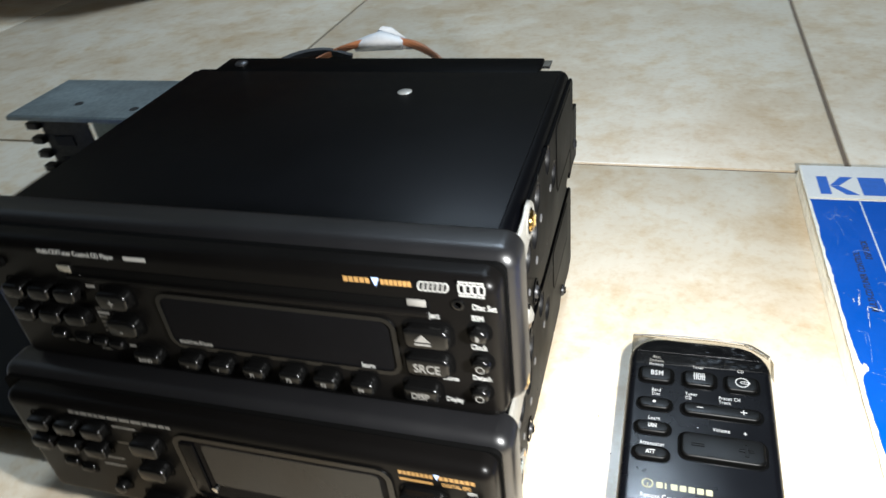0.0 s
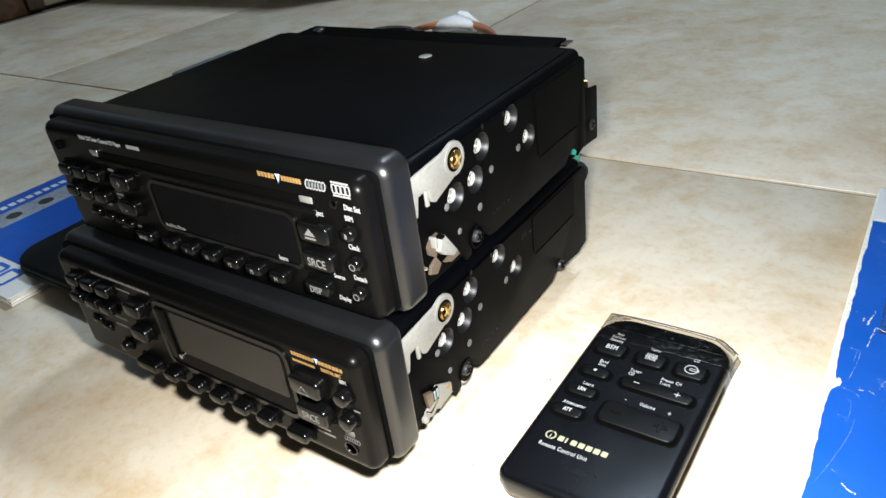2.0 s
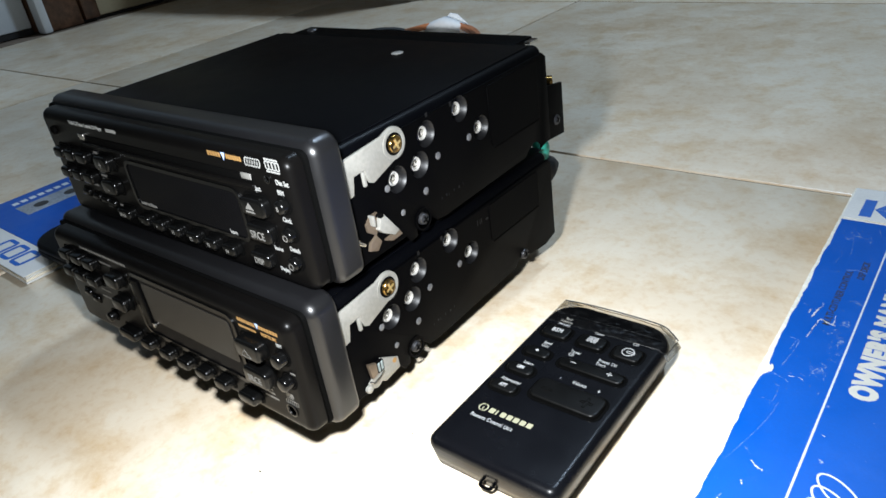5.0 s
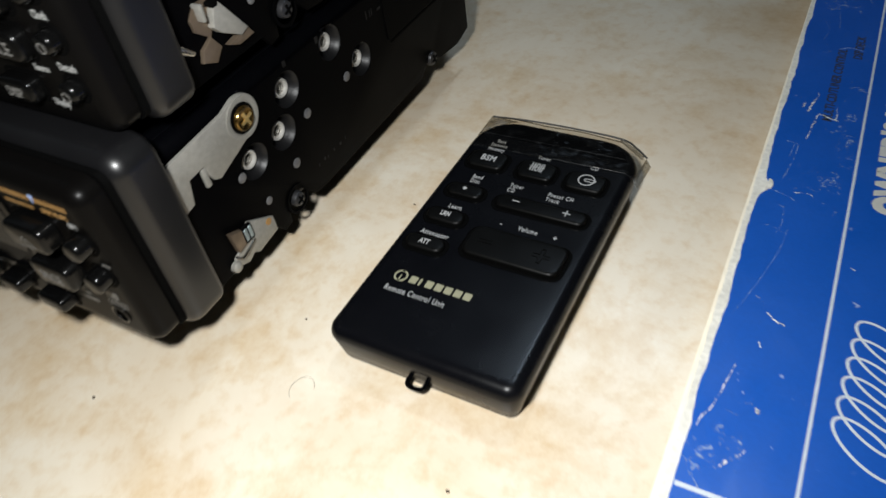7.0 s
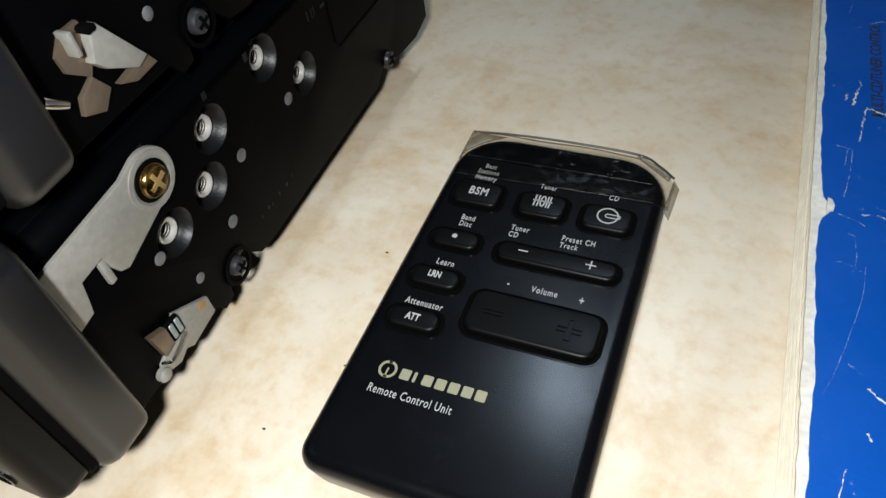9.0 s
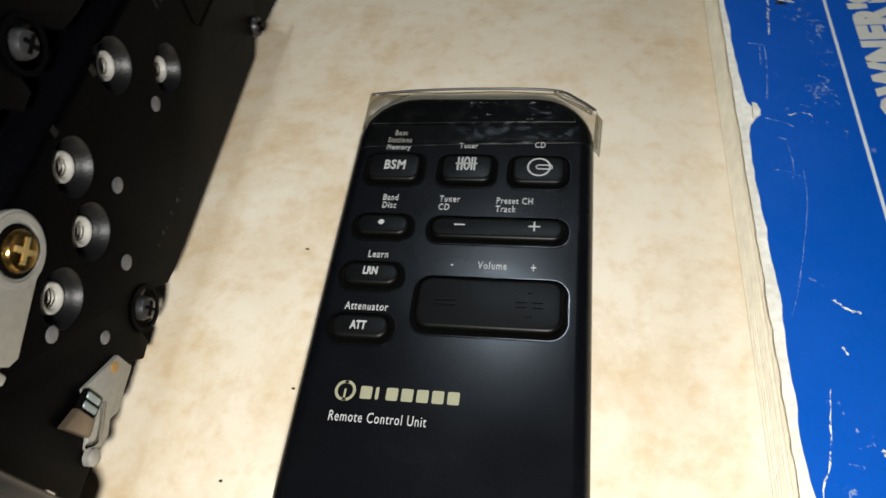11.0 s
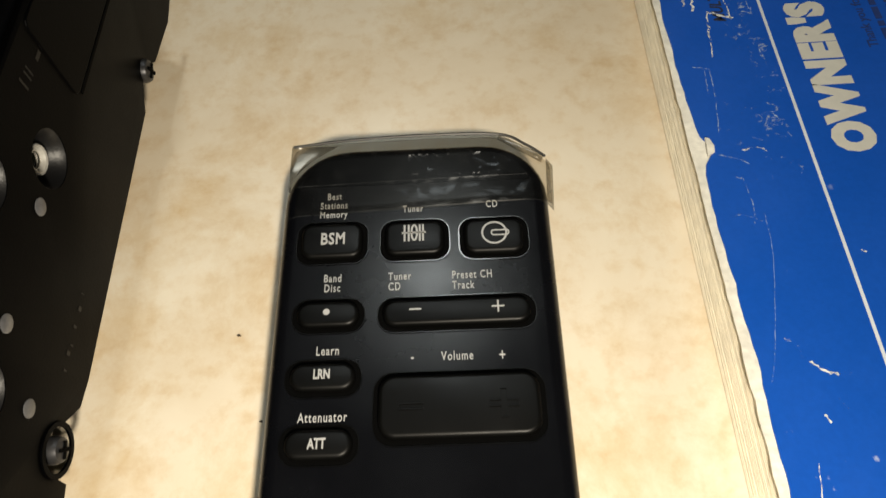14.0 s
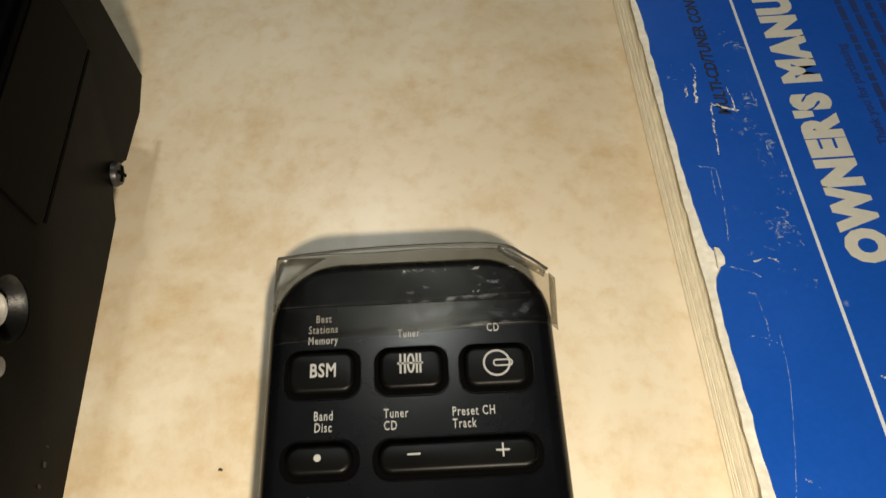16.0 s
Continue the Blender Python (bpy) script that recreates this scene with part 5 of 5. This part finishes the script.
def owners_manual():
    W, L, H = 0.205, 0.306, 0.0085
    at = Matrix.Translation((0.1325, 0.0090, 0)) @ Matrix.Rotation(radians(1.05), 4, "Z")
    m = thing("owners_manual", "worn blue owner's manual with torn white spine edge", "manual", at, group="owner's manuals")
    rng = random.Random(21)
    # pages, slightly fanned out at the spine
    sheets = 22
    for k in range(sheets):
        z0, z1 = 0.0002 + 0.0097 * k / sheets, 0.0002 + 0.0097 * (k + 0.998) / sheets
        near = -0.0024 * (1 - k / sheets) + rng.uniform(-0.00005, 0.00005)
        away = -0.0012 * (1 - k / sheets) + rng.uniform(-0.00005, 0.00005)
        part("page_block", loft([[(x, y, z0), (W - 0.002, y, z0), (W - 0.002, y, z1), (x, y, z1)] for x, y in ((near, 0.0014 + rng.uniform(0, 0.0004)), (away, L - 0.001))]), "paper", m, "" if k else "yellowed pages, fanned at the spine", smooth=False)
    z = 0.0099
    n = 110
    torn_in = wavy_edge(n, L, rng, 0.0005)
    blue_edge = [(0.0017 + a + (0.0032 * math.exp(-((y - 0.119) / 0.0035) ** 2)) - 0.0010 * (y / L), y) for y, a in torn_in]
    blue_edge = [(x, min(max(y, 0.0012), 0.2645)) for x, y in blue_edge if y < 0.2650]
    white_out = [(-0.0006 + 0.3 * rng.uniform(-0.0006, 0.0006), y) for y, a in torn_in]
    part("card_core", sheet_strip(white_out, [(0.012, y) for y, _ in torn_in], z, z + 0.00045), "torn", m, "torn white edge of the cover card", smooth=False)
    part("cover", sheet_strip(blue_edge, [(W, y) for _, y in blue_edge], z + 0.0003, z + 0.00075), "blue", m, "glossy blue cover with hair scratches", smooth=False)
    part("title_band", sheet_strip([(0.0004 + a * 0.4, y) for y, a in torn_in if y >= 0.2640], [(W, y) for y, a in torn_in if y >= 0.2640], z + 0.0002, z + 0.0007), "cover_white", m, "white title band", smooth=False)
    top = z + 0.00075
    T = Matrix.Translation((0, 0, top + 0.00002))
    up = T @ Matrix.Rotation(radians(90), 4, "Z")
    bm = box(0.0266, 0.02735, 0.0015, 0.2640, 0, 0.00006)
    part("ruled_line", bm, "cover_line", m, "thin white line", T, smooth=False)
    part("ruled_line", box(0.0022, 0.0262, 0.0078, 0.0090, 0, 0.00006), "cover_line", m, "", T, smooth=False)
    part("ruled_line", box(0.0276, W - 0.002, 0.0078, 0.0090, 0, 0.00006), "cover_line", m, "", T, smooth=False)
    single_letters(letters("OWNER'S MANUAL", 0.0090, up @ Matrix.Translation((0.1165, -0.0422, 0)), "letter_white", m, 0.82, bold=0.00092, spacing=1.12, name="title", label="heavy white capitals"), "title_letter")
    letters("MULTI-CD/TUNER CONTROL", 0.0032, up @ Matrix.Translation((0.1600, -0.0170, 0)), "letter_black", m, 0.86, bold=0.0001, shear=0.15)
    letters("DSP DECK", 0.0032, up @ Matrix.Translation((0.2040, -0.0225, 0)), "letter_black", m, 0.86, bold=0.0001, shear=0.15)
    for pts in ([(0.0075, 0.2705), (0.0135, 0.2705), (0.0135, 0.2920), (0.0075, 0.2920)], [(0.0140, 0.2810), (0.0210, 0.2920), (0.0280, 0.2920), (0.0190, 0.2812)],
                [(0.0140, 0.2806), (0.0190, 0.2808), (0.0285, 0.2705), (0.0215, 0.2705)], [(0.0305, 0.2705), (0.0450, 0.2705), (0.0450, 0.2920), (0.0305, 0.2920)]):
        part("title_mark", slab(pts, 0, 0.00006), "letter_blue", m, "heavy blue block mark", T, smooth=False)
    letters("Thank you for purchasing", 0.0026, up @ Matrix.Translation((0.1480, -0.0530, 0)), "letter_navy", m, 0.9)
    rows = []
    for k in range(5):
        rows += line_bars(0.1480, 0.232, -0.0570 - 0.0040 * k, 0.0017, rng)
    bars(rows, up, "letter_navy", m)
    # six linked slanting ovals
    for k in range(6):
        cx, cy = 0.0390 + 0.0004 * k, 0.0330 + 0.0064 * k
        pts = []
        for i in range(36):
            a = 2 * math.pi * i / 36
            u, v = 0.0092 * math.cos(a), 0.0042 * math.sin(a)
            c, s = math.cos(radians(-40)), math.sin(radians(-40))
            pts.append((cx + u * c - v * s, cy + u * s + v * c))
        part("oval", band(pts, 0.000004 * k, 0.00006 + 0.000004 * k, 0.00075), "cover_line", m, "linked white oval of the emblem", T, smooth=False)
    # rubbed and torn marks of the cover
    def mark(points, w, name="scratch"):
        bm = bmesh.new()
        pts = smooth_path([(x, y, 0) for x, y in points], 6)
        q = [(p[0] + rng.uniform(-1, 1) * w * 0.25, p[1] + rng.uniform(-1, 1) * w * 0.25) for p in pts]
        left, right = [], []
        for i, p in enumerate(q):
            e = Vector(q[min(i + 1, len(q) - 1)]) - Vector(q[max(i - 1, 0)])
            nn = Vector((-e.y, e.x)).normalized() if e.length > 1e-9 else Vector((1, 0))
            ww = 0.62 * w * rng.uniform(0.25, 1.0) * (0.35 if i in (0, len(q) - 1) else 1) / 2
            left.append((p[0] + nn.x * ww, p[1] + nn.y * ww))
            right.append((p[0] - nn.x * ww, p[1] - nn.y * ww))
        part(name, sheet_strip(left, right, 0, 0.00005, bm), "rub_white" if w > 0.00075 else "rub_line", m, "", T, smooth=False)
    for pts, w in (([(0.0105, 0.1480), (0.0118, 0.1570), (0.0128, 0.1640)], 0.0011), ([(0.0128, 0.1640), (0.0160, 0.1622), (0.0190, 0.1612)], 0.0013), ([(0.0185, 0.1605), (0.0180, 0.1690)], 0.0008),
                   ([(0.0090, 0.1640), (0.0100, 0.1700), (0.0112, 0.1755)], 0.0016), ([(0.0070, 0.1660), (0.0078, 0.1705)], 0.0014), ([(0.0112, 0.1755), (0.0108, 0.1772)], 0.0010),
                   ([(0.0050, 0.1450), (0.0085, 0.1442), (0.0092, 0.1430)], 0.0005), ([(0.0090, 0.1442), (0.0085, 0.1350), (0.0070, 0.1240)], 0.0004), ([(0.0078, 0.1440), (0.0072, 0.1360)], 0.0005),
                   ([(0.0055, 0.1175), (0.0100, 0.1160), (0.0120, 0.1145)], 0.0006), ([(0.0110, 0.1185), (0.0150, 0.1190), (0.0170, 0.1175)], 0.0008), ([(0.0095, 0.1110), (0.0100, 0.1030), (0.0090, 0.0975)], 0.0004),
                   ([(0.0100, 0.2480), (0.0118, 0.2350), (0.0125, 0.2260)], 0.0004), ([(0.0060, 0.2330), (0.0090, 0.2250), (0.0078, 0.2160)], 0.0004), ([(0.0140, 0.2100), (0.0180, 0.2120), (0.0230, 0.2105)], 0.0005),
                   ([(0.0035, 0.0620), (0.0062, 0.0700), (0.0110, 0.0900), (0.0120, 0.1010)], 0.0003), ([(0.0030, 0.0250), (0.0062, 0.0350), (0.0080, 0.0460)], 0.0009), ([(0.0120, 0.0660), (0.0145, 0.0640), (0.0170, 0.0632)], 0.0012),
                   ([(0.0085, 0.0712), (0.0096, 0.0705)], 0.0008), ([(0.0120, 0.0555), (0.0126, 0.0535)], 0.0010), ([(0.0150, 0.0350), (0.0158, 0.0335)], 0.0018), ([(0.0150, 0.0590), (0.0168, 0.0560)], 0.0005),
                   ([(0.0050, 0.0120), (0.0100, 0.0060), (0.0130, 0.0020)], 0.0006), ([(0.0300, 0.0905), (0.0310, 0.0900)], 0.0008), ([(0.0230, 0.1500), (0.0236, 0.1440)], 0.0006), ([(0.0235, 0.1680), (0.0240, 0.1640)], 0.0007),
                   ([(0.0210, 0.1290), (0.0222, 0.1270)], 0.0007), ([(0.0040, 0.1000), (0.0070, 0.1010), (0.0110, 0.0990)], 0.0004), ([(0.0200, 0.2580), (0.0225, 0.2500)], 0.0004), ([(0.0150, 0.0225), (0.0090, 0.0150)], 0.0012)):
        mark(pts, w)
    # rubbed-off areas round the tear, the crease and the near corner
    for x0, x1, y0, y1 in ((0.0050, 0.0200, 0.1500, 0.1790), (0.0030, 0.0240, 0.1100, 0.1340), (0.0090, 0.0200, 0.0580, 0.0700), (0.0020, 0.0140, 0.0060, 0.0440), (0.0200, 0.0262, 0.1350, 0.1900), (0.0040, 0.0250, 0.2000, 0.2560)):
        part("rubbed_area", slab(rounded(x0, x1, y0, y1, 0.003, 3), 0.00001, 0.00003), "rub", m, "pale rubbed specks on the cover", T, smooth=False)
    part("ink_smudge", slab([(0.0390, 0.0118), (0.0400, 0.0130), (0.0412, 0.0185), (0.0402, 0.0180)], 0, 0.00006), "letter_black", m, "dark smudge", T, smooth=False)
    part("torn_flap", slab([(0.0028, 0.1172), (0.0046, 0.1182), (0.0049, 0.1200), (0.0042, 0.1222), (0.0032, 0.1226)], 0, 0.0006, 0.0002, 2), "torn", m, "curled white torn flap", T)


owners_manual()


def second_manual():
    at = Matrix.Translation((-0.302, 0.004, 0)) @ Matrix.Rotation(radians(-1.0), 4, "Z")
    m = thing("owners_manual", "blue and white owner's manual with silver printed photo, lying flat", "manual", at, group="owner's manuals")
    W, L = 0.160, 0.212
    for k in range(4):
        part("page_block", box(-W + 0.001, -0.0006 * k - 0.0003, 0.0004 + 0.0006 * k, L, 0.0003 + k * 0.0015, 0.0003 + k * 0.0015 + 0.0014, 0.0003, 1), "paper" if k % 2 else "cover_white", m, "pages" if not k else "", smooth=False)
    part("cover", box(-W, 0, 0.0270, L, 0.0062, 0.0068, 0.0002, 1), "blue", m, "blue cover", smooth=False)
    part("title_band", box(-W, 0, 0.0, 0.0268, 0.0062, 0.0067, 0.0002, 1), "cover_white", m, "white title band", smooth=False)
    T = Matrix.Translation((0, 0, 0.00684))
    part("photo", box(-0.134, -0.108, 0.050, 0.200, 0, 0.00006), "silver", m, "silver printed photo strip", T, smooth=False)
    for k in range(5):
        part("photo_detail", slab(disc(-0.121, 0.066 + 0.026 * k, 0.006, 16), 0.00006, 0.00012), "rivet", m, "", T, smooth=False)
    rng = random.Random(6)
    bars([(-0.1475, -0.1410, y, y + 0.005) for y in [0.052 + 0.0072 * k for k in range(19)]], T, "cover_line", m)
    # upside-down model name as plain strokes
    for k in range(7):
        x = -0.022 - 0.0185 * k
        bm = box(x - 0.010, x, 0.0125, 0.0155, 0, 0.00006) if k == 3 else band(rounded(x - 0.0135, x, 0.0062, 0.0215, 0.002, 2), 0, 0.00006, 0.0032)
        part("title_stroke", bm, "letter_blue", m, "" if k else "blue block title", T, smooth=False)


second_manual()


# ---------------------------------------------------------------- grit on the floor
rng = random.Random(3)
for x, y, s in ((0.085, -0.002, 0.0006), (0.0285, 0.0520, 0.0005), (0.0175, 0.0300, 0.0005), (-0.0250, -0.0200, 0.0006), (0.0300, 0.0700, 0.0005), (0.0230, 0.0900, 0.0005)):
    b = bmesh.new()
    bmesh.ops.create_icosphere(b, subdivisions=1, radius=s, matrix=Matrix.Translation((x, y, s * 0.3)) @ Matrix.Diagonal((1.0, 0.6, 0.45, 1)))
    for v in b.verts:
        v.co.x += rng.uniform(-0.3, 0.3) * s
        v.co.y += rng.uniform(-0.2, 0.2) * s
    tagged(part("grit", b, "speck"), "tiny dark crumb of grit on the tile", "grit", group="grit on the floor")
hair = [(0.0320 + 0.0035 * math.cos(radians(a)), 0.0080 + 0.0042 * math.sin(radians(a)), 0.0002) for a in range(20, 260, 15)]
tagged(part("hair", tube(hair, 0.00005, 5), "grout"), "fine curled brown hair on the tile", "hair")

# ---------------------------------------------------------------- floor tiles
STEP, JOINT = 0.5, 0.0032
base = bmesh.new()
h = (STEP - JOINT) / 2
slab(rounded(-h, h, -h, h, 0.0015, 2), -0.009, 0.0, 0.0010, 2, bm=base)
first = None
for i in range(-4, 5):
    for j in range(-5, 5):
        cx, cy = 0.160 + STEP * (i - 0.5), 0.3255 + STEP * (j - 0.5)
        if cx - h < WX - 0.2 or cx + h > EX + 0.5 or cy - h < SY - 0.5 or cy + h > NY + 0.5:
            continue
        if first is None:
            first = part("tile", base, "tile", floor, "glazed beige marbled tile")
            ob = first
        else:
            ob = new("tile", first.data)
            ob.parent = floor
        ob.location = (cx, cy, 0)
